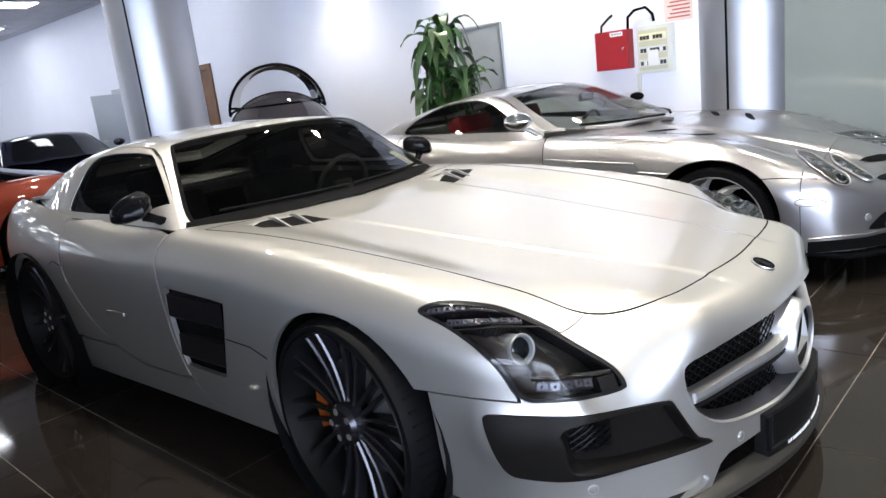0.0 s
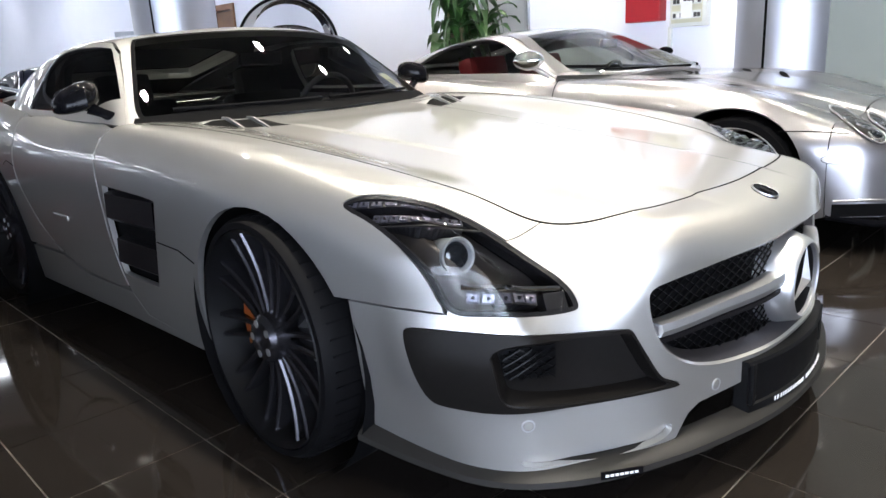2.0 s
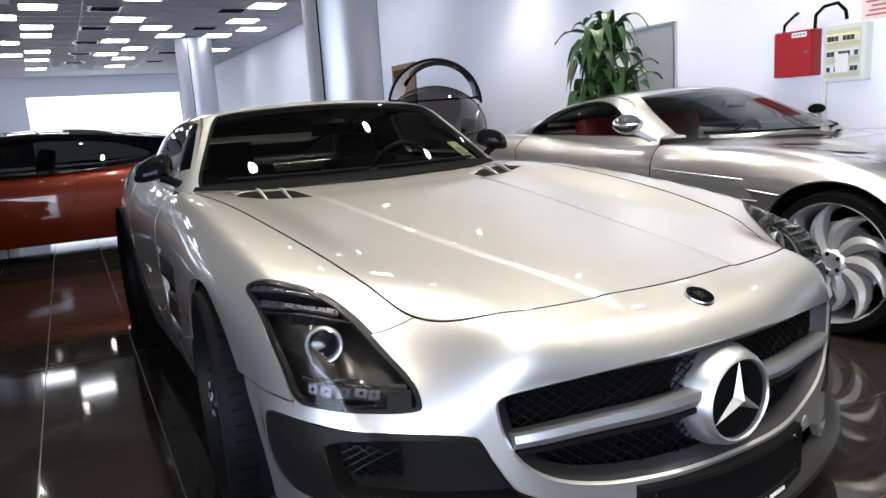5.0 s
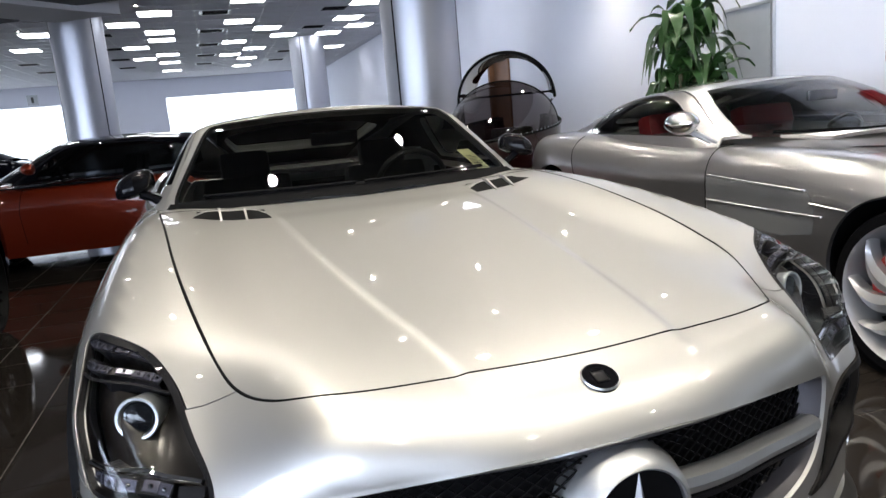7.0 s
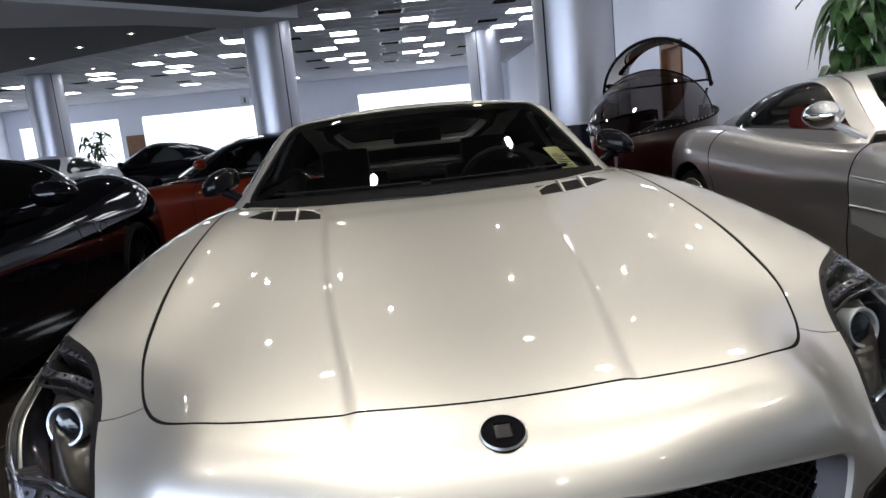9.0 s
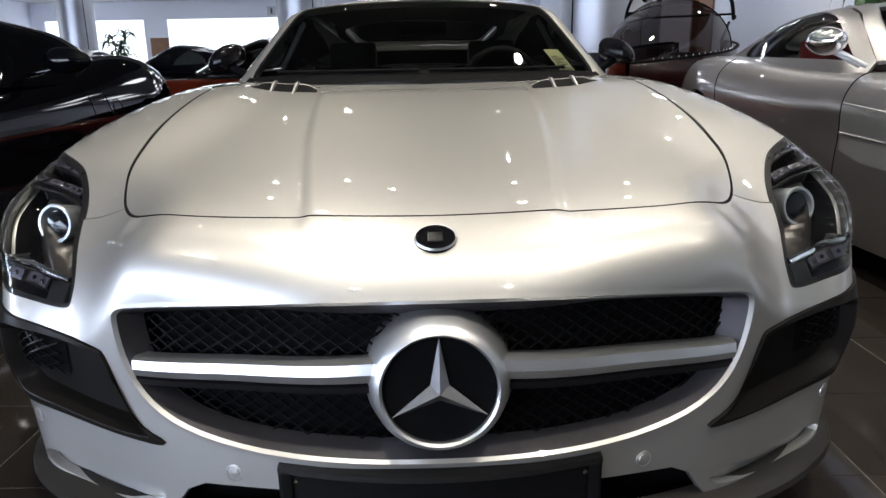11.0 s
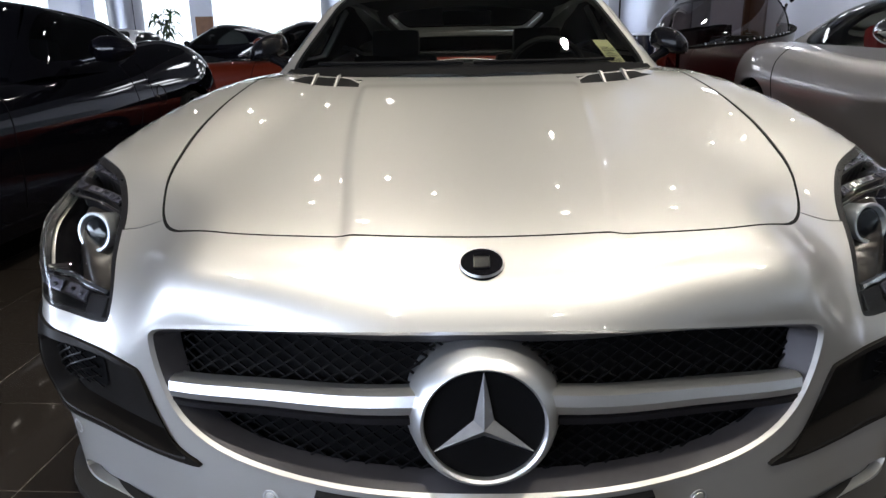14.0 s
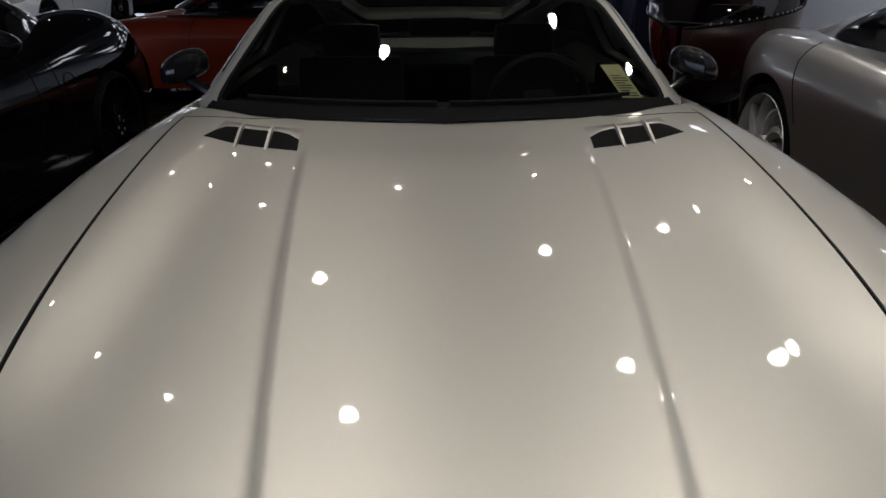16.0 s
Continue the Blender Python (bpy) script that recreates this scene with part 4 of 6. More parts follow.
    rail3 = [tuple(p) for p in rounded([tuple(p) for p in on(coupe_cabin, top, [(x, y, 0) for x, y, z in rail])], 1, closed=False)]
    shell = [(0, 1.86, .885)] + [(.4, 1.92, .88), (.75, 2.04, .89)] + rail3 + [(0, 4.03, .9)]
    screen_hole = rounded(mirror_loop([(0, 1.885, 0), (.4, 1.945, 0), (.70, 2.045, 0), (.752, 2.085, 0), (.655, 2.27, 0), (.56, 2.445, 0), (.53, 2.46, 0), (.3, 2.40, 0), (0, 2.372, 0)]), 2)
    rear_hole = rounded(mirror_loop([(0, 3.19, 0), (.42, 3.23, 0), (.47, 3.34, 0), (.38, 3.68, 0), (.33, 3.72, 0), (0, 3.75, 0)]), 2)
    part("roof", sheet("roof", coupe_cabin, top, mirror_loop(shell), [screen_hole, rear_hole], 0.03, 0.001, 0.03), SILVER, car, "silver roof and screen pillars")
    scr = part("windscreen", sheet("windscreen", coupe_cabin, top, screen_hole, (), 0.03, 0.001, 0.0, 0.0), WINDSHIELD, car, "tinted windscreen with a dotted mesh border")
    part("screen_surround", sheet("screen_surround", coupe_cabin, top, screen_hole, [shrink3(screen_hole, top, .018)], 0.03, 0.001, 0.0, 0.002), BLACK, scr, "black screen border")
    part("rear_window", sheet("rear_window", coupe_cabin, top, rear_hole, (), 0.04, 0.001, 0.0, 0.0), CLEAR, car)
    cant = rail3 + [(.55, 3.95, .93), (.80, 3.2, .90), (.815, 2.6, .89), (.815, 2.05, .88)]
    glass = rounded([(.79, 2.14, .925), (.65, 2.42, 1.14), (.62, 2.50, 1.175), (.61, 2.95, 1.175), (.65, 3.05, 1.12), (.76, 3.10, .935), (.79, 3.05, .92)], 1)
    both("side_frame", sheet("side_frame", coupe_cabin, flank, cant, [glass], 0.03, 0.0, 0.015), SILVER, "silver window frame")
    both("side_window", sheet("side_window", coupe_cabin, flank, glass, (), 0.05, 0.001, 0.0, -0.002), DARKGLASS, "dark tinted side window")
    # underside and tub keep the light out
    bm = box((-.84, .45, .14), (.84, 3.95, .17))
    part("underbody", bm, BLACK, car, "dark underbody", smooth=False)
    part("engine_block", box((-.60, .60, .17), (.60, 1.40, .60)), BLACK, car, "dark engine bay filling", smooth=False)
    part("bulkhead", box((-.86, 1.46, .17), (.86, 1.50, .78)), BLACK, car, smooth=False)
    part("rear_bulkhead", box((-.60, 3.15, .17), (.60, 3.2, .86)), BLACK, car, smooth=False)
    for y in (1.03, 3.40):
        for s in (1, -1):
            part("wheel_liner", lathe([(.40, -.16), (.40, .16)], 32, pose(s * .79, y, .33, 0, 90, 0), arc=math.tau), BLACK, car)
    return car, top, fan, flank


def shrink3(loop, chart, d):
    """An outline moved inwards by d along the form, as places near it."""
    p = np.array(loop, float)
    a = chart.flat(p)
    b = shrink(a, d)
    if isinstance(chart, Top):
        return [(u, v, 0) for u, v in b]
    o, e, r = chart.rays(b)
    o0, e0, _ = chart.rays(a)
    t = ((p - o0) * e0).sum(1) / (e0 * e0).sum(1)
    return [tuple(q) for q in o + t[:, None] * e]


coupe_car, TOP, FAN, FLANK = build_coupe()
for s in (-1, 1):
    wheel("wheel", .342, .27, RIM, "twin", s, pose(s * .848, 1.02, .342, 0, 0, -5), coupe_car, CALIPER)
    wheel("wheel", .345, .30, RIM, "twin", s, pose(s * .765, 3.40, .345), coupe_car, CALIPER)


# ---- fittings of the silver coupe ----
def facing(p, n, turn=0):
    """A pose at p whose z axis looks along n."""
    return Matrix.Translation(p) @ Vector(n).to_track_quat("Z", "Y").to_matrix().to_4x4() @ pose(0, 0, 0, 0, 0, turn)


def spot_on(f, chart, p, lift=0.0):
    q = on(f, chart, [p])
    n = gradient(f, q)
    return Vector(q[0] + lift * n[0]), Vector(n[0])


def coupe_fittings():
    car = coupe_car
    lampshape = rounded(LAMP, 2)
    for s in (1, -1):
        loop = [(s * a, b, c) for a, b, c in lampshape]
        chart = Fan(0.95)
        deep = lambda x, y, z: coupe(x, y, z) + .016
        depth = Vector((-s * .02, .105, -.012))
        back = sheet("headlight", coupe, chart, loop, (), 0.015, -0.002, 0.0, -0.010)
        back.transform(Matrix.Translation(depth))
        unit = part("headlight", back, HOUSING, car, "dark grey headlight bezel under clear glass")
        bm = bmesh.new()
        edge = on(coupe, chart, [tuple(v) for v in loop])
        edge = edge - .003 * gradient(coupe, edge)
        rows = [(bm.verts.new(v), bm.verts.new(Vector(v) + depth)) for v in edge]
        for a, b in zip(rows, rows[1:] + rows[:1]):
            bm.faces.new((a[0], b[0], b[1], a[1]))
        part("lamp_wall", bm, PLASTIC, unit)
        part("lamp_rim", sheet("lamp_rim", coupe, chart, loop, [shrink3(loop, chart, .007)], 0.02, -0.002, 0.012, -0.002), PLASTIC, unit, "black edge of the lamp")
        part("lamp_glass", sheet("lamp_glass", coupe, chart, loop, (), 0.025, 0.0015, 0.0, -0.0005), CLEAR, unit, "clear headlight glass").visible_shadow = False
        side = lambda pts: [(s * a, b, c) for a, b, c in pts]
        # projector
        q = Vector((s * .815, .438, .631))
        m = facing(q, Vector((s * .30, -1.0, .16)).normalized()) @ Matrix.Scale(.84, 4)
        proj = part("projector", lathe([(.048, -.012), (.052, .003), (.050, .009), (.044, .008), (.039, -.004), (.039, -.03)], 40, m), LAMPRING, unit, "chrome projector ring")
        part("barrel", lathe([(.045, -.11), (.046, -.06), (.048, -.010)], 40, m), LAMPRING, proj, "silver lamp barrel")
        part("lens", lathe([(.039, -.008), (.034, .001), (.020, .006), (.0, .008)], 32, m), LENS, proj, "dark glass projector lens")
        # strips of small lights, a shelf below them and a bright bar over the lower block
        for pts, n, w in (([(.892, .694, .728), (.826, .57, .729), (.768, .520, .712)], 7, .0085), ([(.889, .610, .704), (.818, .513, .697), (.752, .472, .682)], 9, .0085), ([(.878, .358, .570), (.819, .299, .558), (.754, .271, .543)], 5, .0105)):
            line = np.array(rounded(side(pts), 3, closed=False))
            gap = np.r_[0, np.cumsum(np.linalg.norm(np.diff(line, axis=0), axis=1))]
            at = lambda u: np.array([np.interp(u * gap[-1], gap, line[:, k]) for k in range(3)])
            q = on(deep, chart, [tuple(at(u)) for u in np.linspace(0, 1, 2 * n + 1)])
            nn = gradient(coupe, q)
            bm = bmesh.new()
            rows = []
            for i in range(2 * n + 1):
                t = Vector(q[min(i + 1, 2 * n)] - q[max(i - 1, 0)]).normalized()
                up = Vector(nn[i]).cross(t).normalized()
                p = Vector(q[i]) + .003 * Vector(nn[i])
                rows.append([bm.verts.new(p + up * a * w * 1.35 + Vector(nn[i]) * b) for a, b in ((-1, -.040), (-1, .003), (1, .003), (1, -.040))])
            for a, b in zip(rows, rows[1:]):
                for k in range(4):
                    bm.faces.new((a[k], a[(k + 1) % 4], b[(k + 1) % 4], b[k]))
            bmesh.ops.recalc_face_normals(bm, faces=bm.faces)
            strip = part("led_strip", bm, PLASTIC, unit, "black light strip", smooth=False)
            for i in range(1, 2 * n, 2):
                t = Vector(q[i + 1] - q[i - 1])
                ln, nv = t.length, Vector(nn[i])
                t.normalize()
                m = Matrix.Translation(Vector(q[i]) + .007 * nv) @ Matrix((t, nv.cross(t), nv)).transposed().to_4x4()
                part("led", box((-ln * .42, -w, -.002), (ln * .42, w, .0025), .002, m), LED, strip, smooth=False)
                part("led_core", lathe([(w * .42, .0025), (w * .3, .006), (.0, .007)], 10, m), LENS, strip)
        for pts, r, mt in (([(.895, .585, .690), (.82, .49, .682), (.742, .432, .664)], .0035, PLASTIC), ([(.882, .365, .592), (.835, .308, .585), (.78, .290, .567), (.704, .246, .557)], .0065, CHROME)):
            q = on(deep, chart, [tuple(p) for p in rounded(side(pts), 3, closed=False)])
            q = q + .009 * gradient(coupe, q)
            part("bezel_line", tube([tuple(v) for v in q], r, 6), mt, unit)
        q, nv = spot_on(deep, chart, (s * .722, .248, .533))
        part("dark_block", box((-.026, -.020, -.05), (.026, .020, .012), .003, facing(q, nv)), PLASTIC, unit, smooth=False)
    # nose emblem, wings of the grille, badge
    c = Matrix.Translation((0, -.052, .445)) @ pose(0, 0, 0, 90, 0, 0)
    emblem = part("nose_emblem", lathe([(.128, -.10), (.124, -.05), (.112, -.012), (.104, .0), (.098, .004), (.094, .0), (.094, -.012)], 56, c), SATIN, car, "silver ring emblem in the grille")
    part("disc", lathe([(.0, -.010), (.094, -.010)], 48, c), BLACK, emblem, "black disc")
    bm = bmesh.new()
    mid = bm.verts.new((0, 0, .012))
    for k in range(3):
        a = math.tau * k / 3 + math.pi / 2
        tip = bm.verts.new((.092 * math.cos(a), .092 * math.sin(a), -.004))
        for e in (-1, 1):
            b = a + e * math.pi / 3
            side = bm.verts.new((.018 * math.cos(b), .018 * math.sin(b), -.006))
            bm.faces.new((mid, tip, side) if e < 0 else (mid, side, tip))
    bmesh.ops.transform(bm, matrix=c, verts=bm.verts)
    bmesh.ops.recalc_face_normals(bm, faces=bm.faces)
    part("tri_arm", bm, STEEL, emblem, "three plain tapered metal arms", smooth=False)
    for s in (1, -1):
        # the lower bar stands in for the shade on the wing's underside
        for nm, mt, prof in (("grille_wing", SATIN, ((.0, .020), (-.012, .018), (-.016, .0), (-.010, -.016), (.004, -.021), (.03, -.018), (.03, .018))), ("wing_shadow_bar", PLASTIC, ((-.004, -.022), (-.008, -.024), (-.006, -.036), (.03, -.038), (.03, -.022)))):
            bm = bmesh.new()
            rows = []
            for i in range(15):
                x = .095 + .445 * i / 14
                y, z = float(nose(np.array(x))) + .012, .471 - .028 * (x - .1) / .43
                k = 1.0 - .12 * i / 14
                rows.append([bm.verts.new((s * x, y + a, z + b * k)) for a, b in prof])
            n = len(prof)
            for a, b in zip(rows, rows[1:]):
                for i in range(n):
                    bm.faces.new((a[i], a[(i + 1) % n], b[(i + 1) % n], b[i]))
            bm.faces.new(rows[-1])
            bmesh.ops.recalc_face_normals(bm, faces=bm.faces)
            part(nm, bm, mt, car, "silver grille wing" if mt is SATIN else "black bar standing in for the shade under the wing", flat=30)
    q, n = spot_on(coupe, TOP, (0, .066, 0))
    m = facing(q, n, 0)
    badge = part("bonnet_badge", lathe([(.036, -.01), (.036, .003), (.033, .006), (.031, .004), (.0, .0045)], 40, m), CARBON, car, "round black badge with plain silver shapes")
    part("badge_rim", lathe([(.0335, .005), (.0350, .0062), (.0365, .002)], 40, m), SATIN, badge)
    part("badge_shape", box((-.013, -.015, .0035), (.013, .015, .0056), .004, m), PLASTIC, badge, "plain dark grey shape")
    # number plate holder
    bm = bmesh.new()
    rows = []
    for i in range(25):
        x = -.278 + .556 * i / 24
        y = -.062 + .62 * x * x
        rows.append([bm.verts.new((x, y + a, z)) for a, z in ((.03, .298), (-.004, .298), (-.008, .290), (-.002, .286), (-.002, .186), (-.008, .182), (-.010, .166), (-.004, .162), (.03, .162))])
    for a, b in zip(rows, rows[1:]):
        for i in range(8):
            bm.faces.new((a[i], a[i + 1], b[i + 1], b[i]))
    bm.faces.new(rows[0])
    bm.faces.new(rows[-1])
    bmesh.ops.recalc_face_normals(bm, faces=bm.faces)
    plate = part("plate_holder", bm, NEARBLACK, car, "empty black number plate holder", flat=40)
    for x in (-.262, .262):
        part("holder_edge", box((x - .010, -.062 + .62 * x * x - .010, .182), (x + .010, -.062 + .62 * x * x, .292), .003), NEARBLACK, plate, smooth=False)
        for z in (.275, .20):
            part("screw", lathe([(.005, 0), (.004, .003), (0, .0035)], 10, facing((x * .94, -.066 + .62 * (x * .94) ** 2 + .003, z), (0, -1, 0))), CHROME, plate)
    random.seed(4)
    x = -.18
    while x < .16:
        w = random.choice((.006, .008, .012))
        if random.random() < .86:
            part("lettering_bar", box((x, -.062 + .62 * x * x - .0115, .169), (x + w, -.062 + .62 * x * x - .0095, .179)), WHITEINK, plate, smooth=False)
        x += w + .005
    # parking sensors
    for s in (1, -1):
        for p in ((.363, .03, .262), (.812, .255, .272)):
            q, n = spot_on(coupe, FAN, (s * p[0], p[1], p[2]))
            e = part("parking_sensor", lathe([(.016, -.004), (.0155, .0012), (.0125, .0015), (.012, .0005)], 24, facing(q, n)), SATIN, car, "round parking sensor")
            part("sensor_face", lathe([(.0115, .0002), (.010, .002), (.0, .003)], 20, facing(q, n)), SILVER, e)
    lab = part("lip_label", box((-.05, -.004, -.009), (.05, .001, .009), .001, pose(-.668, .107, .143, 0, 0, -36)), CARBON, car, "small black label on the chin spoiler", smooth=False)
    for k in range(7):
        part("lettering_bar", box((-.040 + .0115 * k, -.0052, -.0028), (-.032 + .0115 * k, -.0042, .0028), 0, pose(-.668, .107, .143, 0, 0, -36)), WHITEINK, lab, smooth=False)
    # door mirrors
    for s in (1, -1):
        bm = bmesh.new()
        bmesh.ops.create_uvsphere(bm, u_segments=28, v_segments=18, radius=1.0)
        for v in bm.verts:
            x, y, z = v.co
            x, z = math.copysign(abs(x) ** .72, x), math.copysign(abs(z) ** .72, z)
            k = 1.0 - .18 * max(0, x * s)
            y2 = min(y, .55)
            v.co = (s * .885 + .082 * x, 2.235 + .080 * y2 + .03 * abs(x), .968 + (.070 if z > 0 else .034) * z * k - .022 * x * s)
        mir = part("door_mirror", bm, CARBON, car, "glossy black door mirror")
        bm = bmesh.new()
        add_tube(bm, [(s * .78, 2.19, .90), (s * .82, 2.20, .925), (s * .86, 2.22, .945)], [.022, .018, .022], 10)
        part("mirror_stalk", bm, CARBON, mir)
        part("mirror_glass", lathe([(.0, .0), (.055, .0)], 24, pose(s * .885, 2.284, .985, -90, 0, 0) @ Matrix.Diagonal((1.3, .75, 1, 1))), CHROME, mir, "mirror glass")
    # wipers, paper on the screen, inside mirror
    for x0, x1, y0 in ((-.62, -.02, 1.985), (.02, .60, 1.915)):
        pts = []
        for i in range(9):
            x = x0 + (x1 - x0) * i / 8
            p = on(coupe_cabin, TOP, [(x, 1.905 + .36 * x * x, 0)])[0]
            pts.append((p[0], p[1] - .004, p[2] + .012))
        part("wiper", tube(pts, .007, 6), BLACK, car, "black windscreen wiper")
    part("screen_strip", sheet("screen_strip", coupe_cabin, TOP, mirror_loop([(0, 1.845, 0), (.4, 1.90, 0), (.70, 2.00, 0), (.775, 2.065, 0), (.750, 2.090, 0), (.70, 2.054, 0), (.4, 1.954, 0), (0, 1.895, 0)]), (), 0.03, 0.0, 0.0, 0.004), BLACK, car, "black strip below the windscreen")
    part("cowl", sheet("cowl", coupe, TOP, mirror_loop([(0, 1.86, 0), (.3, 1.89, 0), (.6, 1.96, 0), (.77, 2.03, 0), (.79, 2.10, 0), (.5, 2.06, 0), (0, 1.95, 0)]), (), 0.04, 0.0, 0.01, -0.006), PLASTIC, car, "black cowl panel below the screen")
    PAPERLOOP = [(.528, 2.139, 0), (.598, 2.164, 0), (.672, 2.036, 0), (.597, 2.011, 0)]
    note = part("price_note", sheet("price_note", coupe_cabin, TOP, PAPERLOOP, (), 0.02, 0.0, 0.0, -0.006), PAPER, car, "yellow paper note behind the windscreen")
    a, b, c2, d2 = [Vector(p[:2]) for p in PAPERLOOP]
    for k in range(9):
        u = .28 + .062 * k
        w = (.12, .85) if k % 3 else (.12, .6)
        quad = [a.lerp(d2, u).lerp(b.lerp(c2, u), w[0]), a.lerp(d2, u).lerp(b.lerp(c2, u), w[1]), a.lerp(d2, u + .025).lerp(b.lerp(c2, u + .025), w[1]), a.lerp(d2, u + .025).lerp(b.lerp(c2, u + .025), w[0])]
        part("printed_bar", sheet("printed_bar", coupe_cabin, TOP, [(q.x, q.y, 0) for q in quad], (), 0.05, 0.0, 0.0, -0.0045), INK, note)
    quad = [a.lerp(d2, u).lerp(b.lerp(c2, u), w) for u, w in ((.86, .1), (.86, .9), (.93, .9), (.93, .1))]
    part("printed_bar", sheet("printed_bar", coupe_cabin, TOP, [(q.x, q.y, 0) for q in quad], (), 0.05, 0.0, 0.0, -0.0045), INK, note)
    part("inside_mirror", box((-.11, -.012, -.03), (.11, .018, .03), .012, pose(0, 2.36, 1.10, 8, 0, 0)), CARBON, car, "black rear-view mirror")
    # cabin furniture
    for s in (1, -1):
        seat = part("seat", box((-.24, -.25, -.08), (.24, .25, .08), .05, pose(s * .38, 2.62, .42)), LEATHER, car, "black leather bucket seat")
        part("backrest", box((-.23, -.07, 0), (.23, .07, .52), .06, pose(s * .38, 2.84, .42, -14, 0, 0)), LEATHER, seat)
        part("headrest", box((-.13, -.05, 0), (.13, .05, .16), .045, pose(s * .38, 2.985, .90, -10, 0, 0)), LEATHER, seat)
    dash = bmesh.new()
    rows = []
    for i in range(13):
        x = -.74 + 1.48 * i / 12
        y = 1.93 + .30 * x * x
        rows.append([dash.verts.new((x, y + a, z)) for a, z in ((.0, .855), (.12, .872), (.24, .862), (.30, .82), (.30, .55))])
    for a, b in zip(rows, rows[1:]):
        for i in range(4):
            dash.faces.new((a[i], a[i + 1], b[i + 1], b[i]))
    part("dashboard", dash, LEATHER, car, "black dashboard")
    ring = [(.36 + .175 * math.cos(a), 2.36 - .05 * math.sin(a), .84 + .165 * math.sin(a)) for a in np.linspace(0, math.tau, 33)]
    st = part("steering_wheel", tube(ring, .014, 8), LEATHER, car, "black steering wheel")
    part("wheel_hub", box((.30, 2.34, .80), (.42, 2.38, .88), .02), LEATHER, st)
    for s in (1, -1):
        part("door_lining", box((s * .76, 1.6, .2), (s * .79, 3.2, .86)), BLACK, car, "black door lining", smooth=False)
    part("headlining", sheet("headlining", coupe_cabin, TOP, mirror_loop([(0, 2.40, 0), (.3, 2.43, 0), (.52, 2.50, 0), (.54, 2.7, 0), (.53, 3.0, 0), (.48, 3.2, 0), (0, 3.16, 0)]), (), 0.06, 0.0, 0.0, -0.03), BLACK, car, "black headlining")
    lining = sheet("pillar_lining", coupe_cabin, Side(1), [(.80, 2.10, .90), (.74, 2.22, .99), (.63, 2.44, 1.16), (.60, 2.52, 1.19), (.60, 2.96, 1.19), (.56, 3.4, 1.10), (.48, 3.68, .98), (.60, 3.6, .93), (.78, 3.2, .90), (.81, 2.5, .89)], [rounded([(.79, 2.14, .925), (.65, 2.42, 1.14), (.62, 2.50, 1.175), (.61, 2.95, 1.175), (.65, 3.05, 1.12), (.76, 3.10, .935), (.79, 3.05, .92)], 1)], 0.04, -0.002, 0.0, -0.022)
    part("pillar_lining", lining, BLACK, car, "black pillar lining")
    part("pillar_lining", mirrored(lining), BLACK, car, "black pillar lining")
    for s in (1, -1):
        q, n = spot_on(coupe, Side(s), (s * .945, 2.50, .52), .002)
        part("door_handle", box((-.075, -.009, -.004), (.075, .009, .003), .002, facing(q, n)), SILVER, car, "flush silver door handle")
    part("rear_lining", sheet("rear_lining", coupe_cabin, TOP, mirror_loop([(0, 3.12, 0), (.50, 3.15, 0), (.50, 3.4, 0), (.40, 3.72, 0), (.36, 3.93, 0), (0, 3.95, 0)]), [rounded(mirror_loop([(0, 3.19, 0), (.42, 3.23, 0), (.47, 3.34, 0), (.38, 3.68, 0), (.33, 3.72, 0), (0, 3.75, 0)]), 2)], 0.05, 0.0, 0.0, -0.035), BLACK, car, "black lining round the rear window")
    part("parcel_shelf", box((-.6, 3.15, .84), (.6, 3.8, .86)), LEATHER, car, "dark parcel shelf", smooth=False)
    tail = Fan(3.45, 0.2, 1)
    hullback = [(0, 3.99, .86), (.60, 3.97, .86), (.80, 3.94, .62), (.86, 3.82, .35), (.86, 3.70, .2), (.6, 4.05, .2), (0, 4.13, .2)]
    part("rear_bumper", sheet("rear_bumper", coupe, tail, mirror_loop(hullback), (), 0.05, 0.0, 0.01), SILVER, car, "silver tail")


LENS = material("projector_lens", (0.006, 0.007, 0.009), 0.03, 0.0, 0.3)
coupe_fittings()


# ---- other cars ----
def patch(name, f, chart, outline, mat, parent, label="", lift=0.003, cut=2, h=0.03, depth=0.0):
    return part(name, sheet(name, f, chart, rounded(outline, cut) if cut else outline, (), h, 0.0, depth, lift), mat, parent, label)


def seam_line(f, chart, pts, parent, r=0.0025, mat=None, name="shut_line", lift=0.0):
    p = np.array(pts, float)
    out = []
    for a, b in zip(p, p[1:]):
        out += [a + (b - a) * i / 8 for i in range(8)]
    q = on(f, chart, out + [p[-1]])
    q = q + lift * gradient(f, q)
    return part(name, tube([tuple(v) for v in q], r, 6), mat or BLACK, parent)


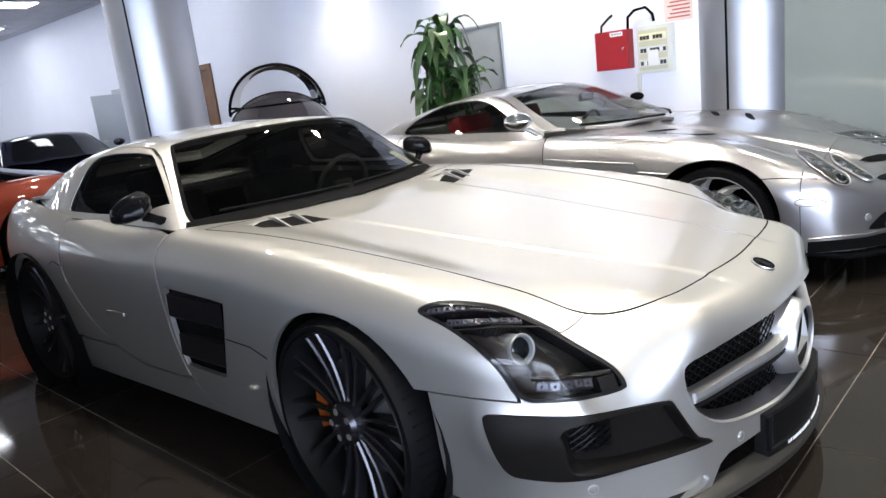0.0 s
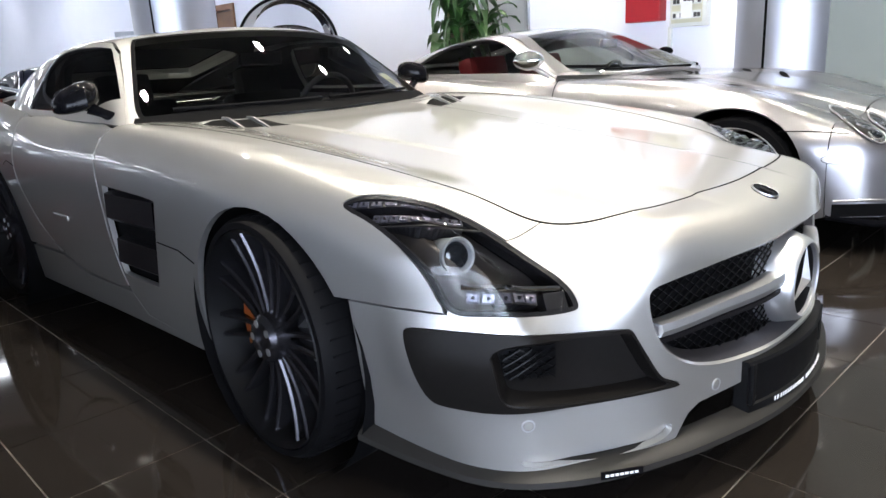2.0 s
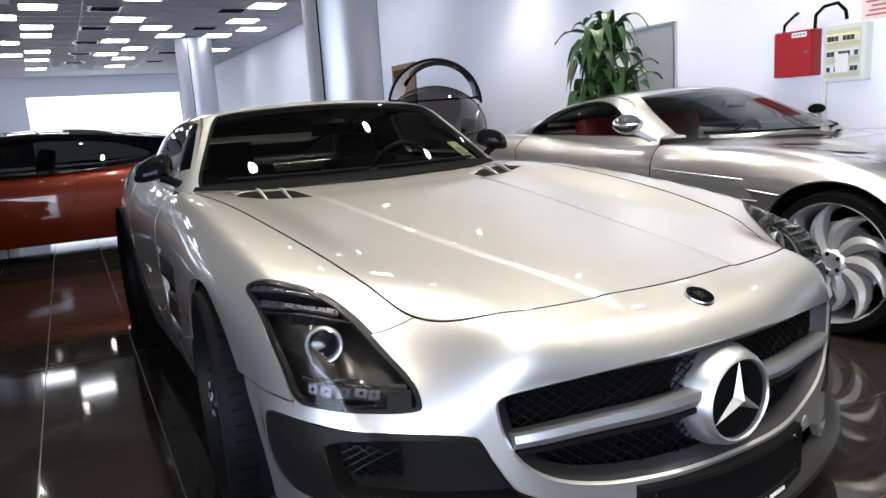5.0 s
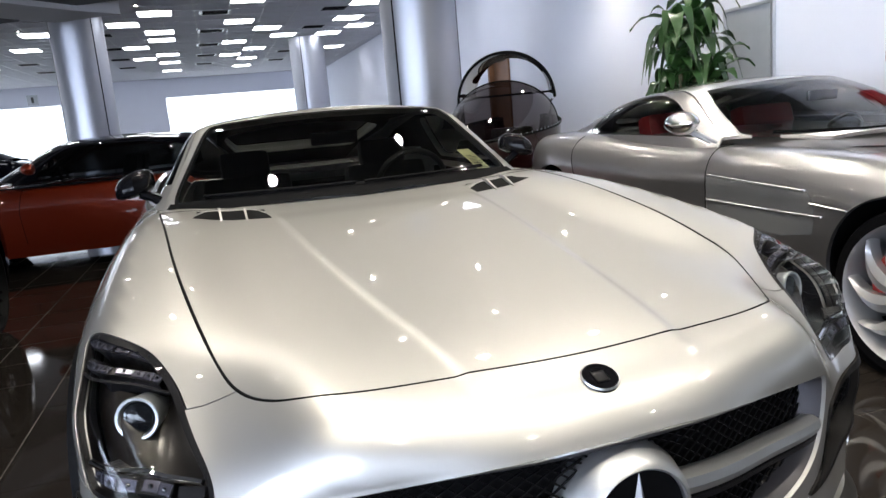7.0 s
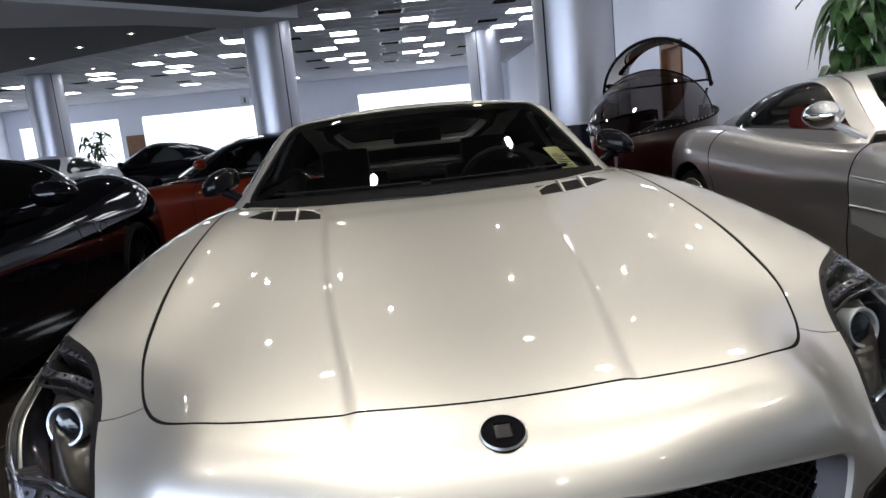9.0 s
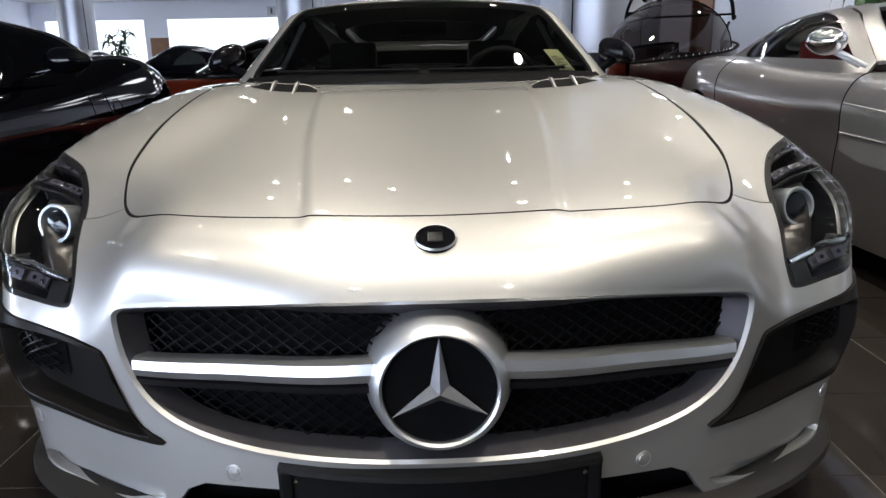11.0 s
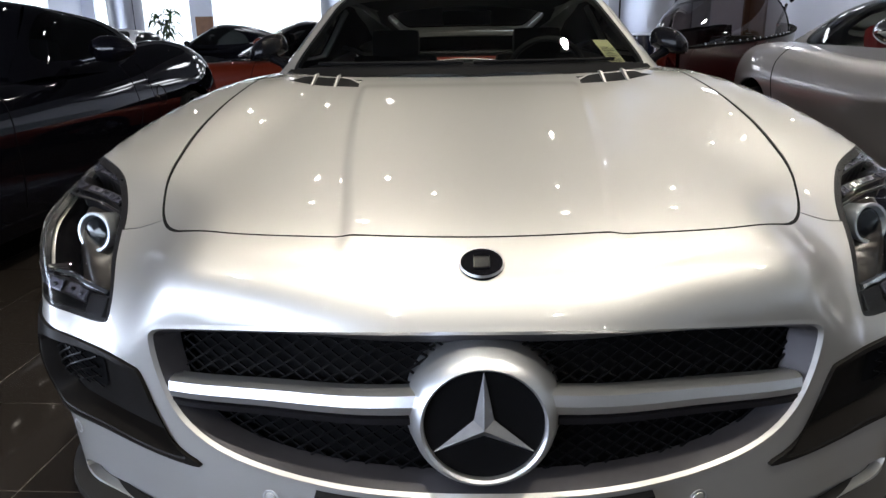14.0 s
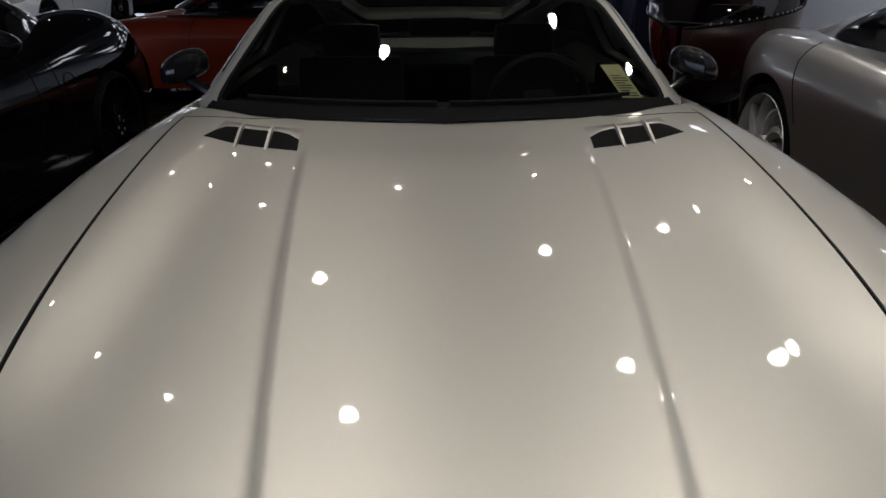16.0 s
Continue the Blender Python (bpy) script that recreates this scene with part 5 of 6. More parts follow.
def build_shell(car, F, C, paint, roof_paint, y0, y1, split, arches, screen, rear, glass, rail, sill=0.17, glass_mat=None, ends=(-.2, 4.5), h=0.04, low=0.2):
    """Nose, top, flanks, tail and cabin of a car out of two forms."""
    top, side = Top(), Side(1)
    ys = np.linspace(y0, y1, 40)
    edge = on(F, top, np.c_[split(ys), ys, ys * 0])
    upper = [(0, y0, 0)] + [tuple(p) for p in edge] + [(0, y1, 0)]
    part("bonnet", sheet("bonnet", F, top, mirror_loop(upper), (), h, 0.0015, 0.012), paint, car)
    wall = lambda y: [tuple(p) for p in on(F, side, [(.9, y, z) for z in np.linspace(float(on(F, top, [(float(split(np.array(y))), y, 0)])[0][2]) - .03, low, 9)])]
    bridge = lambda y, x1: [tuple(p) for p in on(F, top, [(x, y, 0) for x in np.linspace(float(split(np.array(y))), x1, 7)[1:-1]])]
    back, fore = wall(y1), wall(y0)
    back, fore = bridge(y1, back[0][0]) + back, bridge(y0, fore[0][0]) + fore
    loop = [tuple(p) for p in edge] + back
    lower = []
    for y, z, r in sorted(arches, reverse=True):
        lower += [(.92, y + r, sill + .03)] + arch(y, z, r, 22, .93, 0, 180) + [(.92, y - r, sill + .03)]
    loop += [(.90, min(y1 - .02, lower[0][1] + .1), sill + .04)] + lower + fore[::-1]
    me = sheet("flank", F, side, loop, (), h, 0.0015, 0.02)
    part("flank", me, paint, car)
    part("flank", mirrored(me), paint, car)
    front = Fan(y0 + .75, .3)
    across = [tuple(p) for p in on(F, top, [(x, y0, 0) for x in np.linspace(0.001, float(split(np.array(y0))), 10)])]
    base = [tuple(p) for p in on(F, Fan(y0 + .75, .0), [(float(fore[-1][0]) * u, ends[0] + .02 + (y0 - ends[0]) * u ** 2, low) for u in (.95, .8, .6, .4, .2, 0.001)])]
    part("nose", sheet("nose", F, front, mirror_loop([(0, *across[0][1:])] + across[1:] + fore + base + [(0, *base[-1][1:])]), (), h, 0.0015, 0.012), paint, car)
    tail = Fan(y1 - .75, .2, 1)
    across = [tuple(p) for p in on(F, top, [(x, y1, 0) for x in np.linspace(0.001, float(split(np.array(y1))), 8)])]
    base = [tuple(p) for p in on(F, Fan(y1 - .75, .0, 1), [(float(back[-1][0]) * u, ends[1] - .02 - (ends[1] - y1) * u ** 2, low) for u in (.95, .8, .6, .4, .2, 0.001)])]
    part("tail", sheet("tail", F, tail, mirror_loop([(0, *across[0][1:])] + across[1:] + back + base + [(0, *base[-1][1:])]), (), h, 0.0015, 0.012), paint, car)
    # cabin
    rail3 = [tuple(p) for p in rounded([tuple(p) for p in on(C, top, rail)], 1, closed=False)]
    y_front, y_back = min(screen, key=lambda p: p[1])[1] - .03, rail[-1][1]
    ring = [(0, y_front, 0), (rail[0][0] * .6, y_front + (rail[0][1] - y_front) * .36 - .02, 0)] + rail3 + [(0, y_back + .02, 0)]
    holes = [rounded(mirror_loop(screen), 2), rounded(mirror_loop(rear), 2)]
    part("roof", sheet("roof", C, top, mirror_loop(ring), holes, h, 0.001, 0.02), roof_paint, car)
    for nm, hole in zip(("windscreen", "rear_window"), holes):
        part(nm, sheet(nm, C, top, hole, (), h, 0.001, 0.0, -0.002), glass_mat or DARKGLASS, car)
    g = rounded(glass, 2)
    low_edge = [tuple(p) for p in [(rail[0][0] + .02, rail[0][1] - .05, .86)]]
    cant = rail3 + [(rail[-1][0] + .03, rail[-1][1], .86), (.8, (rail[-1][1] + rail[0][1]) / 2, .84), (rail[0][0] + .03, rail[0][1] - .02, .84)]
    me = sheet("window_frame", C, side, cant, [g], h, 0.0, 0.012)
    part("window_frame", me, roof_paint, car)
    part("window_frame", mirrored(me), roof_paint, car)
    me = sheet("side_window", C, side, g, (), h, 0.001, 0.0, -0.002)
    part("side_window", me, glass_mat or DARKGLASS, car)
    part("side_window", mirrored(me), glass_mat or DARKGLASS, car)
    part("underbody", box((-.80, y0 + .15, sill), (.80, y1 - .15, sill + .06)), BLACK, car, smooth=False)
    a, b = sorted(y for y, z, r in arches)
    part("engine_block", box((-.62, a - .25, sill), (.62, a + .45, .58)), BLACK, car, smooth=False)
    part("bulkhead", box((-.80, a + .50, sill), (.80, a + .54, .76)), BLACK, car, smooth=False)
    part("rear_bulkhead", box((-.80, b - .5, sill), (.80, b - .45, .80)), BLACK, car, smooth=False)
    for s in (-1, 1):
        part("door_lining", box((s * .74, a + .54, sill), (s * .77, b - .5, .82)), BLACK, car, smooth=False)
        for y, z, r in arches:
            part("wheel_liner", lathe([(r + .03, -.14), (r + .03, .13)], 28, pose(s * .75, y, z, 0, 90, 0)), BLACK, car)


def simple_seats(car, y, mat, z=.42, x=.37):
    for s in (1, -1):
        seat = part("seat", box((-.23, -.24, -.08), (.23, .24, .08), .05, pose(s * x, y, z)), mat, car)
        part("backrest", box((-.22, -.07, 0), (.22, .07, .62), .06, pose(s * x, y + .22, z + .02, -14, 0, 0)), mat, seat)
    part("dashboard", box((-.70, y - .72, .62), (.70, y - .42, .84), .05), LEATHER, car)
    ring = [(.36 + .17 * math.cos(a), y - .30 - .05 * math.sin(a), .80 + .16 * math.sin(a)) for a in np.linspace(0, math.tau, 25)]
    part("steering_wheel", tube(ring, .013, 6), LEATHER, car)


# silver roadster-nosed coupe beside the first
s_zc = knots(-.25, .46, -.1, .53, .1, .60, .4, .685, .8, .765, 1.2, .84, 1.6, .885, 2.2, .90, 3.0, .93, 3.6, .95, 4.2, .92, 4.5, .84)
s_fend = knots(-.2, -.03, .2, .0, .5, .02, .9, .035, 1.4, .0, 2.0, -.02, 2.8, -.015, 3.4, .005, 3.8, .0, 4.4, -.03)
s_wy = knots(-.2, .80, .1, .90, .35, .945, .9, .955, 1.5, .945, 2.2, .935, 3.0, .945, 3.6, .955, 4.1, .90, 4.5, .75)
s_nose = knots(0, -.22, .3, -.13, .6, .03, .8, .19, .9, .30, 1.0, .5, 1.2, 1.0)
s_roof = knots(1.9, 1.15, 2.3, 1.205, 2.6, 1.225, 3.0, 1.205, 3.4, 1.115, 4.0, .92)


def racer(x, y, z):
    ax = np.abs(x)
    top = s_zc(y) + s_fend(y) * step(ax, .45, .75) - .05 * step(ax, .0, .5) * step(y, 1.0, .2) - .07 * step(ax, .82, 1.0)
    top = top + .018 * step(ax, .30, .24) * step(y, -.1, .3) * step(y, 1.5, 1.2)
    w = s_wy(y) - .06 * (np.clip(.68 - z, 0, 1) / .5) ** 2 - .06 * (np.clip(z - .68, 0, 1) / .22) ** 2 - .02 * np.exp(-((z - .62) / .12) ** 2) * step(y, 1.25, 1.5) * step(y, 2.6, 2.0)
    front = (s_nose(ax) - y) * .85
    rear = y - (4.4 - .3 * (ax / .9) ** 3)
    return smax(smax(smax(z - top, ax - w, .14), front, .12), rear, .25)


def racer_cabin(x, y, z):
    ax = np.abs(x)
    screen = (1.45 + 1.0 * ax ** 2 + 2.6 * (z - .9) - y) * .35
    roof = z - (s_roof(y) - .05 * (ax / .6) ** 2)
    side = (ax - (.79 - .44 * (z - .92) - .08 * step(y, 2.8, 3.9))) * .9
    return smax(smax(screen, roof, .05), side, .08)


def build_racer():
    car = thing("silver_racer", "silver long-nosed sports coupe with spiral alloy wheels", "car")
    build_shell(car, racer, racer_cabin, SILVER2, SILVER2, .40, 3.95, knots(.4, .66, 1.2, .70, 2.0, .72, 3.0, .72, 3.95, .62), [(.86, .365, .365), (3.58, .365, .37)],
                [(0, 1.47, 0), (.4, 1.64, 0), (.64, 1.90, 0), (.675, 2.0, 0), (.675, 2.0, 0), (.605, 2.25, 0), (.52, 2.445, 0), (.52, 2.445, 0), (.3, 2.35, 0), (0, 2.27, 0)],
                [(0, 3.22, 0), (.40, 3.25, 0), (.42, 3.4, 0), (.34, 3.75, 0), (0, 3.8, 0)],
                [(.80, 2.16, .930), (.80, 2.16, .930), (.72, 2.40, 1.06), (.66, 2.55, 1.14), (.63, 2.75, 1.17), (.63, 3.0, 1.15), (.68, 3.25, 1.05), (.74, 3.42, .955), (.78, 3.2, .945), (.79, 2.5, .935)],
                [(.74, 2.06, 0), (.66, 2.30, 0), (.58, 2.50, 0), (.56, 2.75, 0), (.55, 3.05, 0), (.50, 3.4, 0), (.40, 3.95, 0)], .14, PALEGLASS, (-.22, 4.4), 0.03)
    simple_seats(car, 2.62, REDLEATHER)
    fl, fan = Side(-1), Fan(1.15, .3)
    for s in (-1, 1):
        L = lambda pts: [(s * abs(a), b, c) for a, b, c in pts]
        sd = Side(s)
        for hl, lenses in (([(.40, .55, .69), (.345, .49, .672), (.44, .41, .645), (.63, .285, .61), (.745, .195, .562), (.79, .21, .55), (.825, .26, .575), (.825, .335, .622), (.69, .43, .662)], ((.60, .385, .65), (.68, .315, .62), (.762, .25, .585))),
                           ([(.315, .385, .647), (.30, .345, .64), (.375, .266, .605), (.481, .177, .573), (.575, .112, .549), (.64, .125, .54), (.66, .175, .566), (.575, .26, .60), (.43, .345, .625)], ((.43, .30, .62), (.52, .225, .595), (.60, .155, .56)))):
            u = patch("headlight", racer, fan, L(hl), HOUSING, car, "dark oval headlight", 0.002)
            for c in lenses:
                q, n = spot_on(racer, fan, L([c])[0], .006)
                part("lens_ring", lathe([(.036, -.006), (.034, .006), (.030, .008), (.027, .0)], 24, facing(q, n)), CHROME, u, "chrome lens ring")
                part("lens", lathe([(.027, -.001), (.022, .006), (.0, .011)], 20, facing(q, n)), LENS, u)
            patch("lamp_glass", racer, fan, L(hl), CLEAR, u, lift=0.016).visible_shadow = False
            seam_line(racer, fan, rounded(L(hl) + [L(hl)[0]], 2, closed=False), u, .0045, SATIN, "headlight_rim", .010)
        mk = rounded(L([(.937, .425, .492), (.93, .40, .508), (.90, .335, .506), (.866, .27, .482), (.90, .335, .464), (.932, .405, .472)]), 2)
        patch("side_marker", racer, fan, list(mk), CLEARLAMP, car, "oval side marker lamp", 0.006, 0)
        seam_line(racer, fan, list(mk) + [mk[0]], car, .0025, BLACK, "marker_seal", .004)
        seam_line(racer, fan, L([(.95, .62, .618), (.92, .514, .618), (.904, .447, .615), (.86, .33, .605)]), car, .003)
        q, n = spot_on(racer, fan, L([(.712, .116, .371)])[0], .002)
        part("parking_sensor", lathe([(.020, -.004), (.019, .003), (.0, .006)], 20, facing(q, n)), SATIN, car)
        patch("lower_valance", racer, fan, L([(.90, .365, .268), (.72, .127, .264), (.5, -.03, .278), (.2, -.16, .282), (.2, -.17, .205), (.5, -.04, .205), (.72, .12, .205), (.90, .36, .205)]), BLACK, car, "black lower valance", 0.003, 0)
        seam_line(racer, sd, L([(.72, 2.05, .90), (.82, 2.0, .855), (.905, 1.975, .71), (.912, 1.985, .62), (.92, 1.99, .35)]), car, .003, BLACK)
        seam_line(racer, sd, L([(.80, 3.33, .925), (.89, 3.34, .84), (.935, 3.27, .71), (.94, 3.2, .55)]), car, .003, BLACK)
        # laid flush; the shade of the recess is put into the darker silver
        patch("side_vent", racer, sd, L([(.90, 1.965, .745), (.90, 1.965, .745), (.925, 1.34, .712), (.93, 1.30, .70), (.935, 1.26, .62), (.94, 1.30, .50), (.92, 1.95, .52), (.913, 1.98, .62)]), VENTSHADE, car, "flush grey side vent, darkened like a shaded recess", 0.001, 1)
        for a, b in (((.905, 1.96, .742), (.926, 1.33, .71)), ((.913, 1.975, .622), (.948, 1.235, .612)), ((.94, 1.295, .661), (.95, 1.11, .648))):
            seam_line(racer, sd, L([a, b]), car, .0045, SATIN, "vent_fin", .003)
        mir = part("door_mirror", mirror_bulb(s, 1.0 if s < 0 else .6), CHROME if s < 0 else CARBON, car, "polished door mirror on twin stalks" if s < 0 else "dark door mirror on twin stalks")
        for k in (0, .05):
            part("mirror_stalk", tube([(s * .80, 2.03 + k, .90), (s * .88, 2.08 + k, .955), (s * .93, 2.15 + k, .985)], .010, 8), SATIN, mir)
        patch("front_intake", racer, fan, L([(.717, .119, .295), (.70, .10, .335), (.633, .054, .39), (.514, -.023, .42), (.30, -.13, .42), (.30, -.13, .30), (.5, -.034, .298)]), BLACK, car, "black lower air intake", 0.003, 1)
        seam_line(racer, fan, L([(.63, .05, .31), (.55, .0, .37), (.47, -.05, .41)]), car, .016, SILVER2, "intake_fin", .008)
        patch("nose_grille", racer, fan, L([(.30, .26, .617), (.10, .14, .622), (.10, .08, .592), (.28, .147, .594)]), BLACK, car, "black nose grille", 0.002, 1)
        patch("nose_grille", racer, fan, L([(.54, .12, .555), (.26, .03, .555), (.08, -.03, .555), (.08, -.08, .512), (.397, .006, .519), (.55, .085, .536)]), BLACK, car, "black nose grille", 0.002, 1)
        for yy in (1.0, 1.25):
            patch("bonnet_vent", racer, TOP, L([(.38, yy, 0), (.60, yy + .10, 0), (.60, yy + .16, 0), (.38, yy + .05, 0)]), BLACK, car, "bonnet vent", 0.002, 1)
        part("wiper", tube([(s * .05, 1.49, .925), (s * .3, 1.60, .925), (s * .6, 1.86, .935)], .008, 6), BLACK, car)
        wheel("wheel", .335, .26, RIMSILVER, "swirl", s, pose(s * .80, .86, .345), car, REDCAL)
        wheel("wheel", .345, .28, RIMSILVER, "swirl", s, pose(s * .79, 3.58, .345), car, REDCAL)
    lip = [(-.88, .40, .20), (-.80, .20, .17), (-.6, .03, .165), (-.3, -.13, .165), (0, -.21, .165)]
    part("splitter", tube(lip + [(-a, b, c) for a, b, c in lip[::-1][1:]], .020, 8), CARBON, car, "dark front splitter")
    line = [(-.905, .359, .284), (-.724, .125, .279), (-.5, -.034, .294), (-.2, -.165, .298), (0, -.21, .298)]
    seam_line(racer, Fan(1.15, .3), line + [(-a, b, c) for a, b, c in line[::-1][1:]], car, .007, SILVER2, "chin_trim", .003)
    part("inside_mirror", box((-.10, -.012, -.028), (.10, .018, .028), .012, pose(0, 2.12, 1.09, 8, 0, 0)), CARBON, car)
    car.matrix_basis = pose(2.72, 0, 0)
    return car


def mirror_bulb(s, k=1.0):
    bm = bmesh.new()
    bmesh.ops.create_uvsphere(bm, u_segments=28, v_segments=18, radius=1.0)
    for v in bm.verts:
        x, y, z = v.co
        v.co = (s * .925 + .075 * x * k, 2.15 + .115 * min(y, .6) * k, 1.01 + .062 * z * k * (1 - .25 * max(0, y)))
    return bm


VENTSHADE = material("shaded_vent_silver", (0.26, 0.265, 0.275), 0.36, 0.6, 0.6, scale=500, vary=0.05)
CLEARLAMP = material("clear_marker_lens", (0.42, 0.40, 0.38), 0.12, 0.3, 0.8, scale=60, vary=0.15)
racer_car = build_racer()


# plain sports cars farther off
def sports_form(L, W, H, notch=0.0, back=0.0, tall=False, low=False):
    zc_ = knots(0, .50, .15, .60, .5, .68, 1.0, .74, 1.5, .82, 2.2, .90, 3.2, .95, L - .5, .97, L, .82)
    fe_ = knots(0, -.02, .5, .03, .9, .06, 1.4, .03, 2.0, -.02, 3.0, .0, L - .9, .04, L, .0)
    wy_ = knots(0, W - .12, .3, W - .03, .8, W, 1.6, W - .03, 2.6, W - .02, L - .9, W + .02, L - .2, W - .08, L, W - .2)
    ro_ = knots(1.5, H - .12, 2.0, H - .02, 2.4, H, 2.9 - notch, H - .03, 3.4 - notch, H - .14, L - .3 - notch, .94)
    if low:
        zc_ = knots(0, .50, .15, .58, .5, .66, 1.0, .72, 1.5, .79, 2.2, .83, 3.2, .83, 4.0, .86, L - .4, .84, L, .74)
        ro_ = knots(1.5, H - .13, 2.0, H - .04, 2.5, H, 3.0, H - .01, 3.5, H - .06, 3.9, H - .125, 4.2, H - .22, 4.75, H - .35)
    if tall:
        ro_ = knots(1.5, H - .12, 2.2, H - .03, 2.55, H, 2.9, H - .025, 3.2, H - .055, 3.45, H - .125, 3.7, H - .245, 3.98, H - .38)

    def body(x, y, z):
        ax = np.abs(x)
        top = zc_(y) + fe_(y) * step(ax, .4, .72) - .07 * step(ax, W - .14, W + .04)
        w = wy_(y) - .07 * (np.clip(.5 - z, 0, 1) / .4) ** 2 - .07 * (np.clip(z - .55, 0, 1) / .3) ** 2
        front = (.0 + .55 * (ax / W) ** 4 * .8 - y) * .85
        rear = y - (L - .25 * (ax / W) ** 3)
        return smax(smax(smax(z - top, ax - w, .13), front, .14), rear, .2)

    def cabin(x, y, z):
        ax = np.abs(x)
        screen = (1.30 + back + .6 * ax ** 2 + 1.9 * (z - .86) - y) * .46
        roof = z - (ro_(y) - .06 * (ax / .6) ** 2)
        side = (ax - (W - .14 - .52 * (z - .92) - .10 * step(y, 2.9, 4.0))) * .88
        return smax(smax(screen, roof, .06), side, .08)
    return body, cabin


def sports_car(name, label, at, paint, roof_paint, L=4.45, W=.94, H=1.25, rims=None, h=0.06, group="", notch=0.0, seats=None, back=0.0, tall=False, low=False, caliper=None):
    F, C = sports_form(L, W, H, notch, back, tall, low)
    car = thing(name, label, "car", group)
    k = (H - .86) * 1.9
    ys = 1.30 + k + back
    d, e, w = back, .35 if low else 0, .08 if low else 0
    build_shell(car, F, C, paint, roof_paint, .42, L - .4, knots(.42, .62, 1.2, .68, 2.2, .70, 3.2, .68, L - .4, .58), [(.92, .34, .365), (L - .95, .345, .375)],
                [(0, 1.36 + d, 0), (.4, 1.46 + d, 0), (.66, 1.66 + d, 0), (.62, 1.78 + d, 0), (.50, ys + .02, 0), (.3, ys - .06, 0), (0, ys - .10, 0)],
                [(0, 3.15, 0), (.38, 3.18, 0), (.40, 3.3, 0), (.34, 3.75, 0), (0, 3.8, 0)],
                [(W - .15, 1.80 + d, .93 - w), (.63, ys + .05, H - .11), (.60, ys + .35, H - .08), (.60, 2.75, H - .09), (.66, 3.15 + e, H - .2), (W - .19, 3.35 + 1.6 * e, .965 - e * .2), (W - .14, 3.0, .95 - w), (W - .13, 2.2 + d, .94 - w)],
                [(W - .19, 1.66 + d, 0), (W - .30, ys - .1, 0), (.55, ys + .12, 0), (.54, 2.6, 0), (.52, 3.0, 0), (.46, 3.4, 0), (.38, L - .5, 0)], .15, DARKGLASS, (0, L), h)
    if seats:
        simple_seats(car, 2.35, seats)
    front = Fan(1.17, .3)
    for s in (-1, 1):
        M = lambda pts: [(s * a, b, c) for a, b, c in pts]
        patch("headlight", F, front, M([(.78, .62, .68), (.62, .50, .685), (.55, .25, .63), (.66, .18, .60), (.80, .32, .62)]), CLEARLAMP, car, "headlight", 0.003)
        seam_line(F, Side(s), M([(W - .1, 1.75, .88), (W, 1.70, .6), (W - .02, 1.72, .3)]), car)
        seam_line(F, Side(s), M([(W - .1, 2.95, .92), (W, 2.95, .6), (W - .02, 2.75, .3)]), car)
        bm = bmesh.new()
        bmesh.ops.create_uvsphere(bm, u_segments=20, v_segments=12, radius=1.0)
        for v in bm.verts:
            x, y, z = v.co
            v.co = (s * (W + .07 + (.05 if tall else -.05)) + (.125 if tall else .09) * x, 1.86 + (.55 if tall else 0) + .07 * min(y, .6), .99 + (.068 if tall else .055) * z * (1 - .2 * x * s))
        part("door_mirror", bm, paint, car)
        if tall:
            part("mirror_arm", box((-.10, -.03, -.012), (.10, .03, .012), .01, pose(s * (W - .01), 2.42, .935, 0, -s * 12, 0)), paint, car)
            seam_line(F, Side(s), M([(W - .08, 3.15, .90), (W, 3.16, .72), (W, 3.20, .5), (W - .02, 3.12, .3)]), car)
            ring = [(W, 3.27 + .06 * math.cos(a * math.pi / 8), .70 + .06 * math.sin(a * math.pi / 8)) for a in range(17)]
            seam_line(F, Side(s), M(ring), car, .003)
        wheel("wheel", .335, .25, rims or RIM, "twin", s, pose(s * (W - .135), .92, .335), car, caliper or REDCAL)
        wheel("wheel", .340, .28, rims or RIM, "twin", s, pose(s * (W - .13), L - .95, .340), car, caliper or REDCAL)
        patch("tail_light", F, Fan(L - 1.15, .2, 1), M([(.35, L - .06, .74), (.75, L - .2, .74), (.75, L - .2, .66), (.35, L - .06, .66)]), REDPAINT, car, "tail light", 0.003, 1)
    patch("front_intake", F, front, [(-.55, .08, .34), (.55, .08, .34), (.5, .08, .24), (-.5, .08, .24)], BLACK, car, "dark front intake", 0.003, 1)
    car.matrix_basis = at
    return car


sports_car("orange_sports_car", "orange sports car with a black roof", pose(-3.9, 7.65, 0, 0, 0, -93), ORANGE, BLACKP, 5.2, .95, 1.25, h=0.045, seats=LEATHER, low=True)
sports_car("black_sports_car", "glossy black sports car parked alongside", pose(-3.0, .50, 0, 0, 0, -1), BLACKP, BLACKP, 4.72, .95, 1.28, h=0.045, rims=CARBON, notch=.25, seats=LEATHER, back=.3, tall=True, caliper=BLACK)

# black line sunk in the gap round the bonnet, standing in for its shade
rim = [p for p in rounded(mirror_loop(HOOD), 2) if p[1] < 1.93]
rim = sorted(rim, key=lambda p: math.atan2(p[0], .95 - p[1]))
seam_line(coupe, TOP, rim, coupe_car, .0042, BLACK, "bonnet_gap_line", -.0028)
for s in (-1, 1):
    seam_line(coupe, Side(s), [(s * .95, 1.63, .53), (s * .955, 1.48, .525), (s * .96, 1.385, .50)], coupe_car, .0022, BLACK)
    seam_line(coupe, Side(s), [(s * .945, 2.96, .70), (s * .95, 3.05, .72), (s * .95, 3.10, .70)], coupe_car, .002, BLACK)


